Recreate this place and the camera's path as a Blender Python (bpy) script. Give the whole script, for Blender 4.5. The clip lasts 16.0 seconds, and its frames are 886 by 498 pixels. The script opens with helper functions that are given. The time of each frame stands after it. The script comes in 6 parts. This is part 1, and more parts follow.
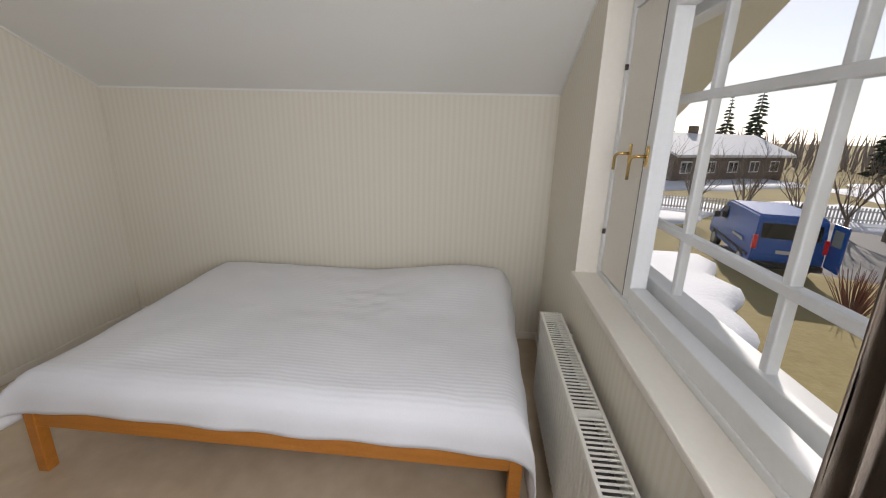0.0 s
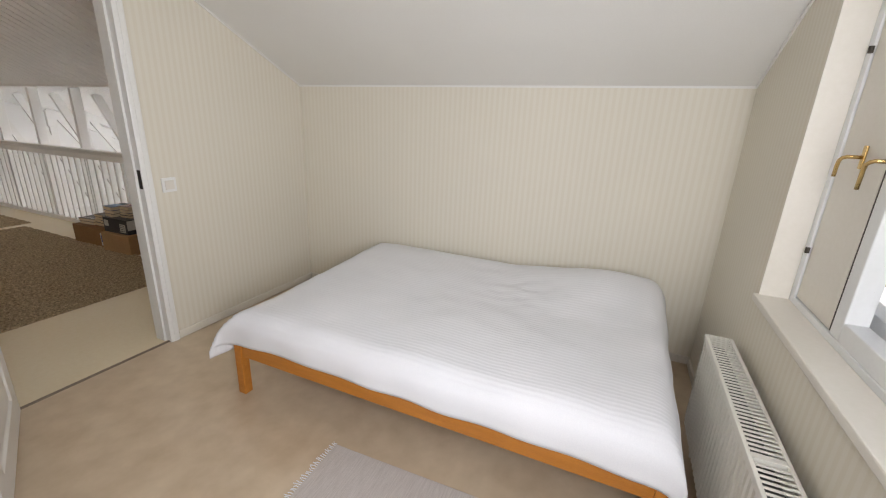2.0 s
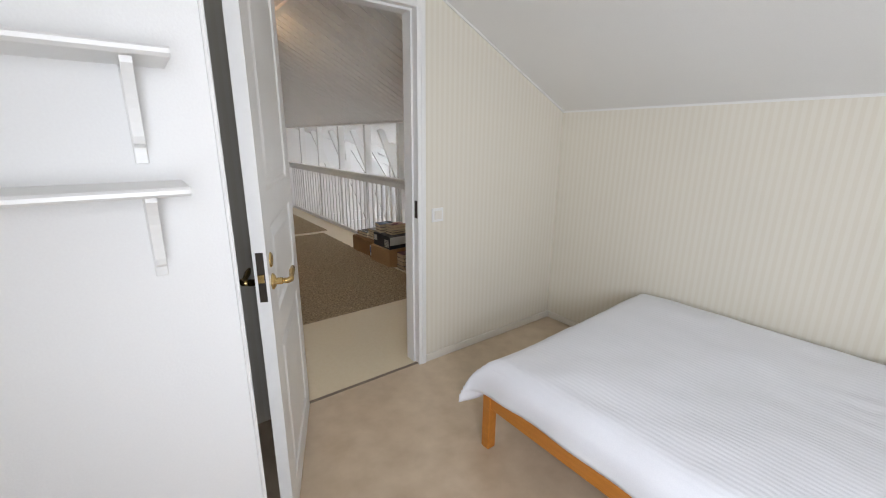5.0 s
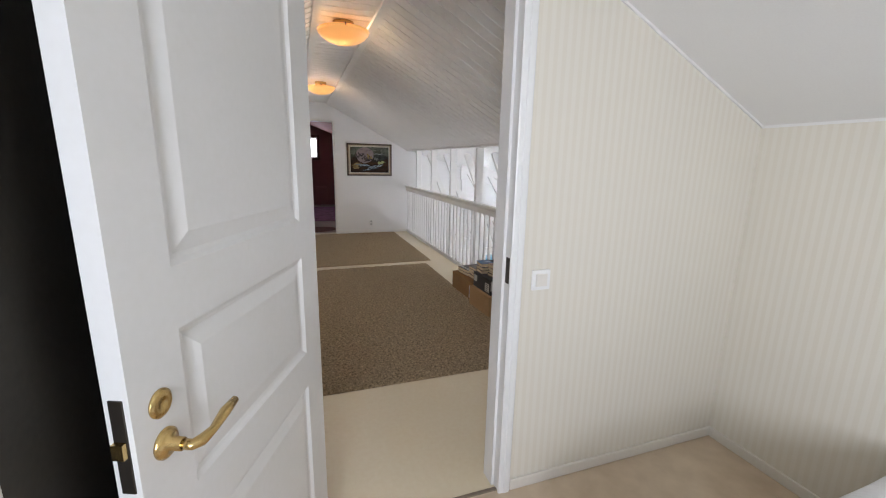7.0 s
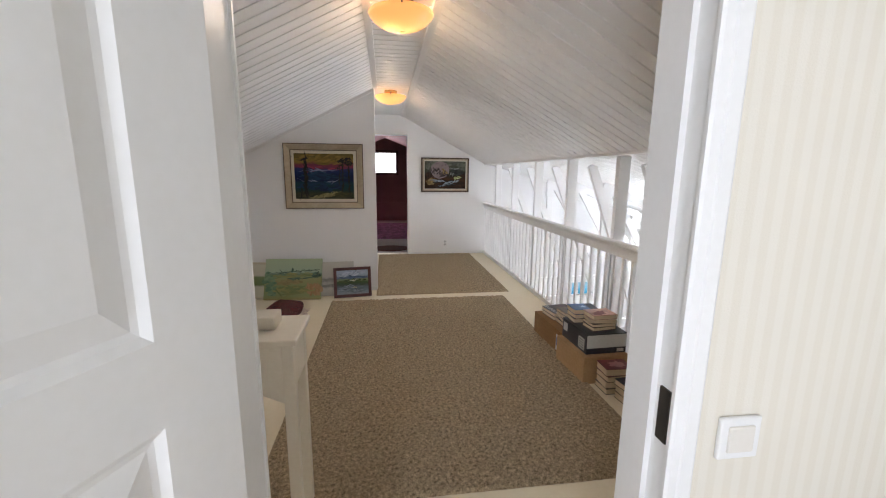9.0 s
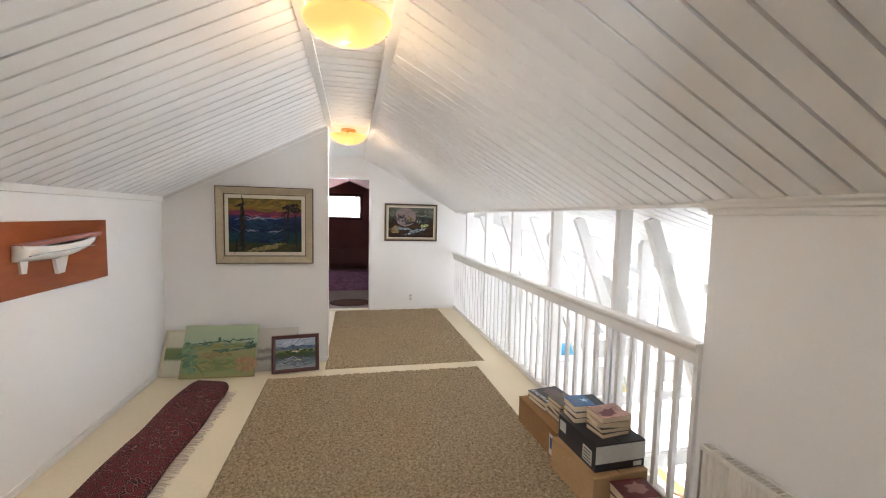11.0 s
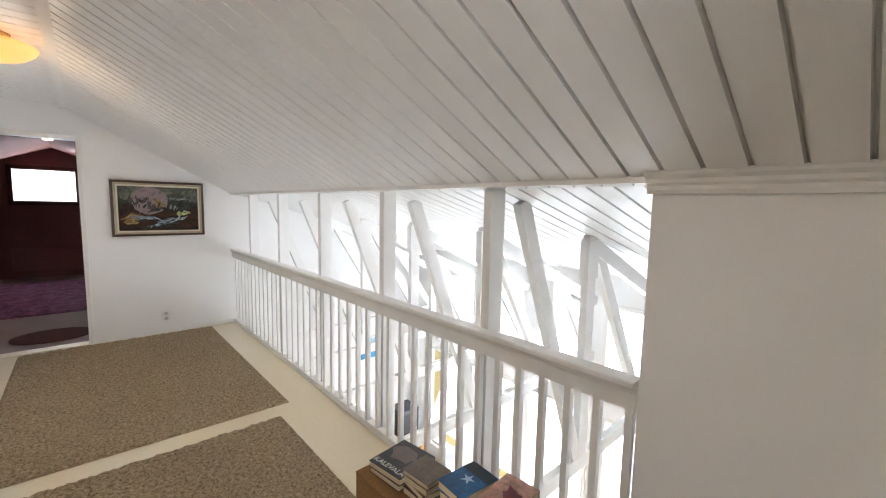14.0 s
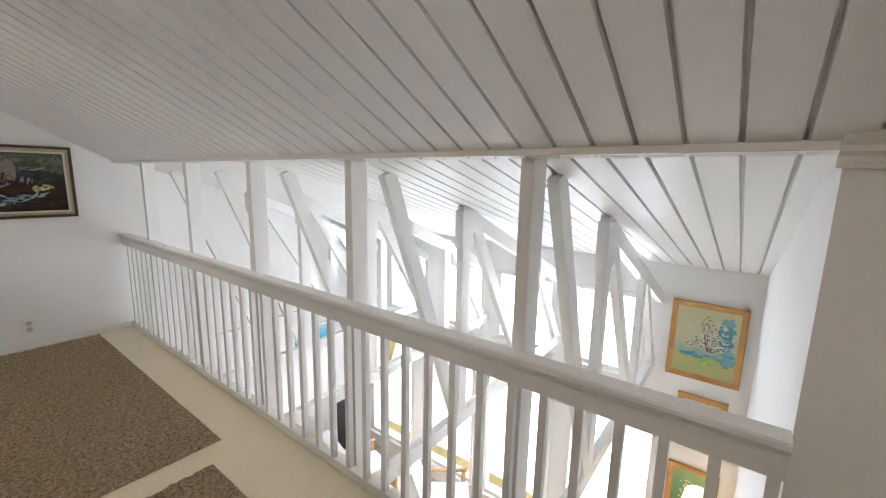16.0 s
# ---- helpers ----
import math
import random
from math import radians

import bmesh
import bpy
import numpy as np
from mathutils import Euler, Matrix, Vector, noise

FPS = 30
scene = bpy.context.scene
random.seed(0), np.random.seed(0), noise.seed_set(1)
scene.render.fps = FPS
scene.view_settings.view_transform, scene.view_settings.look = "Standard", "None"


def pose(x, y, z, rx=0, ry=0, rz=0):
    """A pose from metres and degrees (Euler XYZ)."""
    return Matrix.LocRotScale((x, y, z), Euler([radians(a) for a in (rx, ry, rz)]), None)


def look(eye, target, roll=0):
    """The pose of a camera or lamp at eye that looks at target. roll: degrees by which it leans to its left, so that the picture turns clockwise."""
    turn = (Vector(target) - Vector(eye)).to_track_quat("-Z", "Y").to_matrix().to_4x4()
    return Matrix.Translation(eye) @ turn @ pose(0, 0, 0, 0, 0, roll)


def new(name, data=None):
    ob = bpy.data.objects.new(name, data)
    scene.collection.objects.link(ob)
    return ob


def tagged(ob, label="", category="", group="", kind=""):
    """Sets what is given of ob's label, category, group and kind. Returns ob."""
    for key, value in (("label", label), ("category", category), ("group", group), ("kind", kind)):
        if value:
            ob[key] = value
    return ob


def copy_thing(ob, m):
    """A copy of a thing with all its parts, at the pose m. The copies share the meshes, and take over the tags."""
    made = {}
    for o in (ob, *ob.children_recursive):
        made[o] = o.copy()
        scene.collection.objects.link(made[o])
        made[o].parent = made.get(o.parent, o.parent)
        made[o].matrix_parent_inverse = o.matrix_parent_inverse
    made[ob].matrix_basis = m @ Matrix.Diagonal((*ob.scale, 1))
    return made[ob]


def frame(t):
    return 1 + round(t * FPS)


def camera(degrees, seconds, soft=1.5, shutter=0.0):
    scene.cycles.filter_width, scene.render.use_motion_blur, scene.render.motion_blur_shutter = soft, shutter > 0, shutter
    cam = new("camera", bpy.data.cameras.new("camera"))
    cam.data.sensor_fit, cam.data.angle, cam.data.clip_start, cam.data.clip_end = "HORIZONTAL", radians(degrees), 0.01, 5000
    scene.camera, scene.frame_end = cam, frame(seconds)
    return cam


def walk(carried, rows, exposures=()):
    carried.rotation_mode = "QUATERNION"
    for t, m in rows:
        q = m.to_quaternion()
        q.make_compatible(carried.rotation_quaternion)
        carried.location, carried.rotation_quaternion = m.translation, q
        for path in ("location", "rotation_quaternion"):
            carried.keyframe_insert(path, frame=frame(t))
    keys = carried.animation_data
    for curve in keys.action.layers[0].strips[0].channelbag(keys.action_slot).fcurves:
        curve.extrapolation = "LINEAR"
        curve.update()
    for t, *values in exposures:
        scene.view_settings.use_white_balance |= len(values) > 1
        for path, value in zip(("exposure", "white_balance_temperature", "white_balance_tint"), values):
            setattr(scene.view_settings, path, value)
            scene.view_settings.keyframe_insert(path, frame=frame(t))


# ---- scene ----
cam = camera(94.7, 16.0, soft=1.1)
PATH = [
    (0, (-1.34, -2.495, 1.371), (0.573, -2.327, 0.815), 1.6),
    (0.5, (-1.355, -2.463, 1.363), (0.543, -2.173, 0.801), 2.0),
    (1, (-1.357, -2.45, 1.368), (0.507, -2.016, 0.788), 2.0),
    (1.5, (-1.364, -2.43, 1.365), (0.451, -1.833, 0.776), 2.1),
    (2, (-1.375, -2.405, 1.362), (0.376, -1.643, 0.768), 2.3),
    (2.5, (-1.381, -2.385, 1.365), (0.287, -1.46, 0.763), 2.3),
    (3, (-1.385, -2.366, 1.385), (0.184, -1.289, 0.769), 2.1),
    (3.5, (-1.381, -2.322, 1.384), (0.085, -1.105, 0.777), 1.5),
    (4, (-1.381, -2.215, 1.387), (-0.014, -0.877, 0.801), 0.9),
    (4.5, (-1.369, -2.067, 1.401), (-0.103, -0.623, 0.842), 0.4),
    (5, (-1.284, -1.954, 1.396), (-0.124, -0.41, 0.873), 0.5),
    (5.2, (-1.211, -1.906, 1.407), (-0.101, -0.323, 0.897), 0.5),
    (7.5, (-0.656, -1.175, 1.411), (-0.124, 0.706, 0.99), 1.1),
    (8, (-0.562, -1.0, 1.405), (-0.164, 0.914, 0.983), 0.8),
    (8.5, (-0.525, -0.79, 1.409), (-0.247, 1.149, 1.006), 0.6),
    (10.8, (-0.37, 0.026, 1.495), (-0.007, 1.985, 1.322), 1.5),
    (11, (-0.362, 0.097, 1.498), (0.073, 2.042, 1.34), 1.3),
    (11.5, (-0.35, 0.235, 1.502), (0.279, 2.129, 1.365), 0.8),
    (12, (-0.294, 0.407, 1.481), (0.513, 2.233, 1.354), 0.7),
    (12.5, (-0.205, 0.602, 1.492), (0.758, 2.351, 1.364), 0.7),
    (13, (-0.155, 0.733, 1.488), (0.95, 2.395, 1.341), 0.9),
    (13.5, (-0.126, 0.942, 1.491), (1.1, 2.512, 1.318), 1.1),
    (14, (-0.088, 1.147, 1.483), (1.23, 2.637, 1.275), 1.2),
    (14.5, (-0.009, 1.32, 1.464), (1.38, 2.737, 1.216), 1.1),
    (15, (0.071, 1.496, 1.48), (1.521, 2.845, 1.203), 1.3),
    (15.5, (0.093, 1.647, 1.478), (1.601, 2.923, 1.17), 1.3),
    (16, (0.089, 1.817, 1.499), (1.652, 3.017, 1.154), 1.2),
]
EXPOSURES = [(0.0, -0.54, 6650, 15), (0.6, -0.48, 6700, 15), (1.5, -0.18, 6750, 15), (3.0, 0.08, 6450, 14), (5.0, 0.08, 6250, 14), (8.0, 0.50, 6000, 15), (9.7, 0.86, 6100, 14), (11.0, 1.17, 6150, 13), (12.5, 1.09, 6150, 12), (14.0, 0.78, 6150, 12), (16.0, 0.36, 6200, 12)]
walk(cam, [(t, look(eye, target, roll)) for t, eye, target, roll in PATH], EXPOSURES)
# ---- light ----
world = bpy.data.worlds.new("world")
scene.world = world
world.use_nodes = True
sky_nodes = world.node_tree.nodes
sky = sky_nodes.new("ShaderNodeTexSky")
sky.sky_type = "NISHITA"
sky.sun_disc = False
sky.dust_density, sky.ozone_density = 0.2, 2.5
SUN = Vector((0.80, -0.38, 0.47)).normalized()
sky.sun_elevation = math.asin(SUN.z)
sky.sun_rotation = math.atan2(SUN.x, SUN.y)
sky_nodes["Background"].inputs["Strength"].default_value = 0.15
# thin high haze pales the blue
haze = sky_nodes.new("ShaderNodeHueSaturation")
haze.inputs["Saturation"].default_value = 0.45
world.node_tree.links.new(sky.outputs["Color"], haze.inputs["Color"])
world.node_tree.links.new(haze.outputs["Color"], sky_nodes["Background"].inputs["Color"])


def lamp(name, kind, m, power, colour, size=None, size_y=None, angle=None):
    data = bpy.data.lights.new(name, kind)
    data.energy, data.color = power, colour
    if kind == "AREA":
        data.shape, data.size, data.size_y = "RECTANGLE", size, size_y
    if kind == "POINT":
        data.shadow_soft_size = size
    if kind == "SPOT":
        data.shadow_soft_size, data.spot_size, data.spot_blend = size, radians(168), 0.6
    elif angle:
        data.angle = radians(angle)
    ob = new(name, data)
    ob.matrix_world = m
    return ob


lamp("sun", "SUN", look(SUN * 30, (0, 0, 0)), 5.0, (1.0, 0.95, 0.87), angle=0.55)
# area lamps added to stand in for sky light at the openings
window_light = lamp("window_light", "AREA", look((-1.42, -2.86, 1.36), (0.80, -1.15, 1.28)), 34.5, (0.90, 0.95, 1.0), 0.75, 0.95)
window_light.data.spread = radians(145)
lamp("hall_window_light", "AREA", look((4.32, 4.13, 0.10), (0.0, 4.13, 0.30)), 160, (0.86, 0.93, 1.0), 3.4, 0.9)
lamp("hall_low_window_light", "AREA", look((4.34, 4.15, -1.50), (0.6, 4.15, 0.1)), 78, (0.88, 0.94, 1.0), 3.9, 1.7)
lamp("far_room_window_light", "AREA", look((-0.57, 12.05, 1.72), (-0.57, 9.2, 0.2)), 30, (0.95, 0.97, 1.0), 0.8, 0.55)


# ---- materials ----
def material(name, colour, rough=0.6, metal=0.0):
    m = bpy.data.materials.new(name)
    m.use_nodes = True
    b = m.node_tree.nodes["Principled BSDF"]
    b.inputs["Base Color"].default_value = (*colour, 1)
    b.inputs["Roughness"].default_value = rough
    b.inputs["Metallic"].default_value = metal
    return m


def surface(name, a, b, scale=8.0, fine=120.0, rough=0.6, bump=0.15, stretch=(1, 1, 1), metal=0.0, depth=0.004):
    """Two colours mixed by a broad and a fine noise, with relief from the fine one."""
    m = material(name, a, rough, metal)
    n, l = m.node_tree.nodes, m.node_tree.links
    bsdf = n["Principled BSDF"]
    tc = n.new("ShaderNodeTexCoord")
    mp = n.new("ShaderNodeMapping")
    mp.inputs["Scale"].default_value = stretch
    l.new(tc.outputs["Object"], mp.inputs["Vector"])
    n1, n2 = n.new("ShaderNodeTexNoise"), n.new("ShaderNodeTexNoise")
    n1.inputs["Scale"].default_value, n2.inputs["Scale"].default_value = scale, fine
    n1.inputs["Detail"].default_value, n2.inputs["Detail"].default_value = 4, 3
    for q in (n1, n2):
        l.new(mp.outputs["Vector"], q.inputs["Vector"])
    add = n.new("ShaderNodeMath")
    add.operation = "MULTIPLY_ADD"
    add.inputs[1].default_value = 0.5
    l.new(n2.outputs["Fac"], add.inputs[0])
    half = n.new("ShaderNodeMath")
    half.operation = "MULTIPLY"
    half.inputs[1].default_value = 0.5
    l.new(n1.outputs["Fac"], half.inputs[0])
    l.new(half.outputs[0], add.inputs[2])
    ramp = n.new("ShaderNodeValToRGB")
    ramp.color_ramp.elements[0].position, ramp.color_ramp.elements[1].position = 0.32, 0.68
    ramp.color_ramp.elements[0].color, ramp.color_ramp.elements[1].color = (*a, 1), (*b, 1)
    l.new(add.outputs[0], ramp.inputs["Fac"])
    l.new(ramp.outputs["Color"], bsdf.inputs["Base Color"])
    bp = n.new("ShaderNodeBump")
    bp.inputs["Strength"].default_value, bp.inputs["Distance"].default_value = bump, depth
    l.new(n2.outputs["Fac"], bp.inputs["Height"])
    l.new(bp.outputs["Normal"], bsdf.inputs["Normal"])
    return m


def wallpaper(name, axis):
    """Cream paper with soft vertical stripes along one axis."""
    m = surface(name, (0.715, 0.664, 0.555), (0.735, 0.686, 0.58), 2.0, 260.0, 0.75, 0.12)
    n, l = m.node_tree.nodes, m.node_tree.links
    bsdf = n["Principled BSDF"]
    ramp = [q for q in n if q.bl_idname == "ShaderNodeValToRGB"][0]
    tc = n.new("ShaderNodeTexCoord")
    sep = n.new("ShaderNodeSeparateXYZ")
    l.new(tc.outputs["Object"], sep.inputs["Vector"])
    mul = n.new("ShaderNodeMath")
    mul.operation = "MULTIPLY"
    mul.inputs[1].default_value = 2 * math.pi / 0.036
    l.new(sep.outputs[axis], mul.inputs[0])
    sn = n.new("ShaderNodeMath")
    sn.operation = "SINE"
    l.new(mul.outputs[0], sn.inputs[0])
    mr = n.new("ShaderNodeMapRange")
    mr.inputs["From Min"].default_value, mr.inputs["From Max"].default_value = -0.35, 0.35
    l.new(sn.outputs[0], mr.inputs["Value"])
    mix = n.new("ShaderNodeMix")
    mix.data_type = "RGBA"
    l.new(mr.outputs["Result"], mix.inputs["Factor"])
    l.new(ramp.outputs["Color"], mix.inputs["A"])
    mix.inputs["B"].default_value = (0.752, 0.709, 0.612, 1)
    l.new(mix.outputs["Result"], bsdf.inputs["Base Color"])
    return m


def glass_material(name):
    m = material(name, (1, 1, 1), 0.0)
    b = m.node_tree.nodes["Principled BSDF"]
    b.inputs["Transmission Weight"].default_value = 1.0
    b.inputs["IOR"].default_value = 1.1
    return m


def glow(name, colour, strength):
    m = material(name, colour, 0.3)
    b = m.node_tree.nodes["Principled BSDF"]
    b.inputs["Emission Color"].default_value = (*colour, 1)
    b.inputs["Emission Strength"].default_value = strength
    return m


WHITE_WALL = surface("white_wall_paint", (0.83, 0.82, 0.805), (0.86, 0.855, 0.84), 1.5, 180, 0.7, 0.10)
WHITE_CEIL = surface("bedroom_ceiling_paint", (0.78, 0.765, 0.73), (0.81, 0.80, 0.77), 1.2, 160, 0.8, 0.08)
BOARD = surface("painted_boards", (0.81, 0.80, 0.78), (0.845, 0.84, 0.82), 2.0, 90, 0.42, 0.10, (1, 6, 1))
GLOSS = surface("white_gloss_paint", (0.80, 0.79, 0.76), (0.83, 0.82, 0.80), 3.0, 60, 0.32, 0.05)
PAPER_X = wallpaper("striped_wallpaper_x", "X")
PAPER_Y = wallpaper("striped_wallpaper_y", "Y")
VINYL = surface("beige_vinyl_floor", (0.49, 0.375, 0.255), (0.66, 0.54, 0.395), 1.7, 9, 0.33, 0.04)
CREAM_FLOOR = surface("cream_painted_floor", (0.74, 0.635, 0.44), (0.79, 0.70, 0.52), 1.6, 40, 0.36, 0.04)
CARPET = surface("brown_carpet", (0.14, 0.096, 0.050), (0.66, 0.51, 0.31), 58, 190, 0.95, 1.0, depth=0.016)
carpet_ramp = [q for q in CARPET.node_tree.nodes if q.bl_idname == "ShaderNodeValToRGB"][0]
carpet_ramp.color_ramp.elements[0].position, carpet_ramp.color_ramp.elements[1].position = 0.36, 0.65
WOOD = surface("honey_pine", (0.42, 0.145, 0.018), (0.56, 0.22, 0.035), 6, 60, 0.35, 0.06, (8, 1, 8))
LINEN = surface("white_bedspread", (0.76, 0.77, 0.80), (0.82, 0.82, 0.84), 3, 300, 0.85, 0.15)
BRASS = surface("brass", (0.58, 0.41, 0.17), (0.68, 0.49, 0.21), 20, 200, 0.27, 0.03, metal=1.0)
MAROON = surface("maroon_wall", (0.21, 0.105, 0.105), (0.26, 0.135, 0.135), 2, 120, 0.7, 0.1)
GLASS = glass_material("window_glass")
DARK = material("dark_bronze", (0.06, 0.05, 0.04), 0.4, 0.7)


SHEER = material("sheer_curtain", (0.85, 0.85, 0.84), 0.9)
sn_, sl_ = SHEER.node_tree.nodes, SHEER.node_tree.links
s_tl, s_tp, s_mx = sn_.new("ShaderNodeBsdfTranslucent"), sn_.new("ShaderNodeBsdfTransparent"), sn_.new("ShaderNodeMixShader")
s_tl.inputs["Color"].default_value = (0.55, 0.55, 0.56, 1)
s_mx.inputs["Fac"].default_value = 0.10
sl_.new(s_tl.outputs[0], s_mx.inputs[1])
sl_.new(s_tp.outputs[0], s_mx.inputs[2])
sl_.new(s_mx.outputs[0], sn_["Material Output"].inputs["Surface"])


# ---- mesh helpers ----
def mesh_of(name, bm, mat, smooth=False):
    me = bpy.data.meshes.new(name)
    bmesh.ops.recalc_face_normals(bm, faces=bm.faces)
    bm.to_mesh(me)
    bm.free()
    for mt in (mat if isinstance(mat, (list, tuple)) else [mat]):
        me.materials.append(mt)
    if smooth:
        for p in me.polygons:
            p.use_smooth = True
    return me


def thing(name, bm, mat, label="", category="", group="", kind="", smooth=False, m=None):
    ob = new(name, mesh_of(name, bm, mat, smooth) if bm else None)
    if m:
        ob.matrix_world = m
    return tagged(ob, label, category, group, kind)


def part(name, bm, mat, parent, label="", smooth=False, m=None):
    ob = new(name, mesh_of(name, bm, mat, smooth))
    ob.parent = parent
    if m:
        ob.matrix_basis = m
    if label:
        ob["label"] = label
    return ob


def piece(name, me, parent, m):
    """One of many alike pieces on shared mesh data."""
    ob = new(name, me)
    ob.parent = parent
    ob.matrix_basis = m
    return ob


def structure(name, bm, mat, label, category):
    return thing(name, bm, mat, label, category, kind="structure")


def empty(name, at, label, category, group=""):
    ob = new(name)
    ob.matrix_world = at if isinstance(at, Matrix) else Matrix.Translation(at)
    return tagged(ob, label, category, group)


def add_box(bm, a, b, bevel=0.0):
    lo = [min(p, q) for p, q in zip(a, b)]
    hi = [max(p, q) for p, q in zip(a, b)]
    m = Matrix.LocRotScale([(p + q) / 2 for p, q in zip(lo, hi)], None, [q - p for p, q in zip(lo, hi)])
    r = bmesh.ops.create_cube(bm, size=1, matrix=m)
    if bevel:
        es = list({e for v in r["verts"] for e in v.link_edges})
        bmesh.ops.bevel(bm, geom=es, offset=bevel, segments=2, affect="EDGES", profile=0.5)
    return bm


def box(a, b, bevel=0.0):
    return add_box(bmesh.new(), a, b, bevel)


def prism(poly, depth_axis, d0, d1, bm=None):
    """Extrudes a polygon of (u, v) along one axis: 'x' (u, v = y, z), 'y' (x, z) or 'z' (x, y)."""
    bm = bm or bmesh.new()

    def put(u, v, d):
        return {"x": (d, u, v), "y": (u, d, v), "z": (u, v, d)}[depth_axis]

    a = [bm.verts.new(put(u, v, d0)) for u, v in poly]
    b = [bm.verts.new(put(u, v, d1)) for u, v in poly]
    bm.faces.new(a)
    bm.faces.new(b[::-1])
    for i in range(len(poly)):
        j = (i + 1) % len(poly)
        bm.faces.new((a[i], b[i], b[j], a[j]))
    return bm


def beam(bm, p, q, w, h, up=(0, 0, 1)):
    """A square-cut bar from p to q."""
    p, q = Vector(p), Vector(q)
    d = (q - p).normalized()
    side = d.cross(Vector(up)).normalized()
    top = side.cross(d)
    vs = []
    for c in (p, q):
        for s, t in ((-1, -1), (1, -1), (1, 1), (-1, 1)):
            vs.append(bm.verts.new(c + side * s * w / 2 + top * t * h / 2))
    for f in ((0, 1, 2, 3), (7, 6, 5, 4), (0, 4, 5, 1), (1, 5, 6, 2), (2, 6, 7, 3), (3, 7, 4, 0)):
        bm.faces.new([vs[i] for i in f])
    return bm


def tube(bm, pts, r, n=8, radii=None):
    """A round bar along points."""
    rings = []
    pts = [Vector(p) for p in pts]
    for i, p in enumerate(pts):
        d = (pts[min(i + 1, len(pts) - 1)] - pts[max(i - 1, 0)]).normalized()
        s = d.orthogonal().normalized()
        if i:
            s = (prev - d * prev.dot(d)).normalized()
        prev = s
        t = d.cross(s)
        rr = radii[i] if radii else r
        rings.append([bm.verts.new(p + (s * math.cos(k * 2 * math.pi / n) + t * math.sin(k * 2 * math.pi / n)) * rr) for k in range(n)])
    for a, b in zip(rings, rings[1:]):
        for k in range(n):
            bm.faces.new((a[k], a[(k + 1) % n], b[(k + 1) % n], b[k]))
    bm.faces.new(rings[0][::-1])
    bm.faces.new(rings[-1])
    return bm


def lathe(bm, profile, n=32, at=(0, 0, 0)):
    """Turns (radius, z) round the upright axis."""
    rings = []
    for r, z in profile:
        rings.append([bm.verts.new((at[0] + r * math.cos(k * 2 * math.pi / n), at[1] + r * math.sin(k * 2 * math.pi / n), at[2] + z)) for k in range(n)])
    for a, b in zip(rings, rings[1:]):
        for k in range(n):
            bm.faces.new((a[k], a[(k + 1) % n], b[(k + 1) % n], b[k]))
    for ring in (rings[0], rings[-1]):
        bm.faces.new(ring)
    return bm


# ---- the plan, in metres ----
BX0, BX1, BY0 = -2.10, 1.258, -2.934          # bedroom: left wall, bed wall, window wall; door wall at y = 0
WALL = 0.12
DOOR_L, DOOR_R, DOOR_H = -0.725, 0.0, 2.045
LX0, LX1, LY1, PAY = -2.07, 1.28, 6.557, 4.33  # loft: left wall, rail line, far wall, picture wall
STRIP0, STRIP1, STRIP_Z = -0.60, -0.19, 2.36   # flat strip along the ridge
PIER_Y = 1.69
HALL_X = 4.03                                  # outer wall of the hall below
HALL_Z = -2.60


def bed_ceiling(x):
    return min(1.59 + 0.48 * (BX1 - x), 2.30) if x > -0.4 else min(1.59 + 0.48 * (x - BX0), 2.30)


def right_slope(x):
    return STRIP_Z - 0.535 * (x - STRIP1)


def left_slope(x):
    return STRIP_Z - 0.51 * (STRIP0 - x)


TOP = 3.0
# ---- bedroom shell ----
structure("floor_bedroom", box((BX0 - WALL, BY0 - 0.3, -0.25), (BX1 + WALL, 0.02, 0.0)), VINYL, "worn beige vinyl floor of the bedroom", "floor")
wall_bed = structure("wall_east_bedroom", box((BX1, BY0 - 0.3, 0), (BX1 + WALL, 0, 1.75)), PAPER_Y, "cream striped wallpaper knee wall behind the bed", "wall")
structure("wall_west_bedroom", box((BX0 - WALL, BY0 - 0.3, 0), (BX0, 0, 2.4)), PAPER_Y, "cream striped wallpaper side wall", "wall")
wd = bmesh.new()
prism([(BX0 - WALL, 0), (DOOR_L - 0.03, 0), (DOOR_L - 0.03, DOOR_H + 0.02), (DOOR_R + 0.03, DOOR_H + 0.02), (DOOR_R + 0.03, 0), (BX1 + WALL, 0), (BX1 + WALL, 1.85), (-0.4, 2.75), (BX0 - WALL, 1.85)], "y", 0.0, WALL - 0.01, wd)
structure("wall_north_bedroom", wd, PAPER_X, "cream striped wallpaper wall with the doorway", "wall")
ww = bmesh.new()
WX0, WX1, WZ0, WZ1 = -1.98, 0.43, 0.785, 1.86
prism([(BX0 - WALL, WZ1), (BX1 + WALL, WZ1), (-0.4, 2.75)], "y", BY0 - 0.3, BY0, ww)
for a, b in (((BX0 - WALL, 0), (WX0, WZ1)), ((WX1, 0), (BX1 + WALL, WZ1)), ((WX0, 0), (WX1, WZ0 - 0.03))):
    add_box(ww, (a[0], BY0 - 0.3, a[1]), (b[0], BY0, b[1]))
structure("wall_south_bedroom", ww, PAPER_X, "cream striped wallpaper wall with the window", "wall")
cb = bmesh.new()
pts = [(BX1 + WALL, 1.59 - 0.48 * WALL), (-0.22, 2.30), (-0.62, 2.30), (BX0 - WALL, 1.59)]
prism(pts + [(x, z + 0.12) for x, z in pts[::-1]], "y", BY0, 0.0, cb)
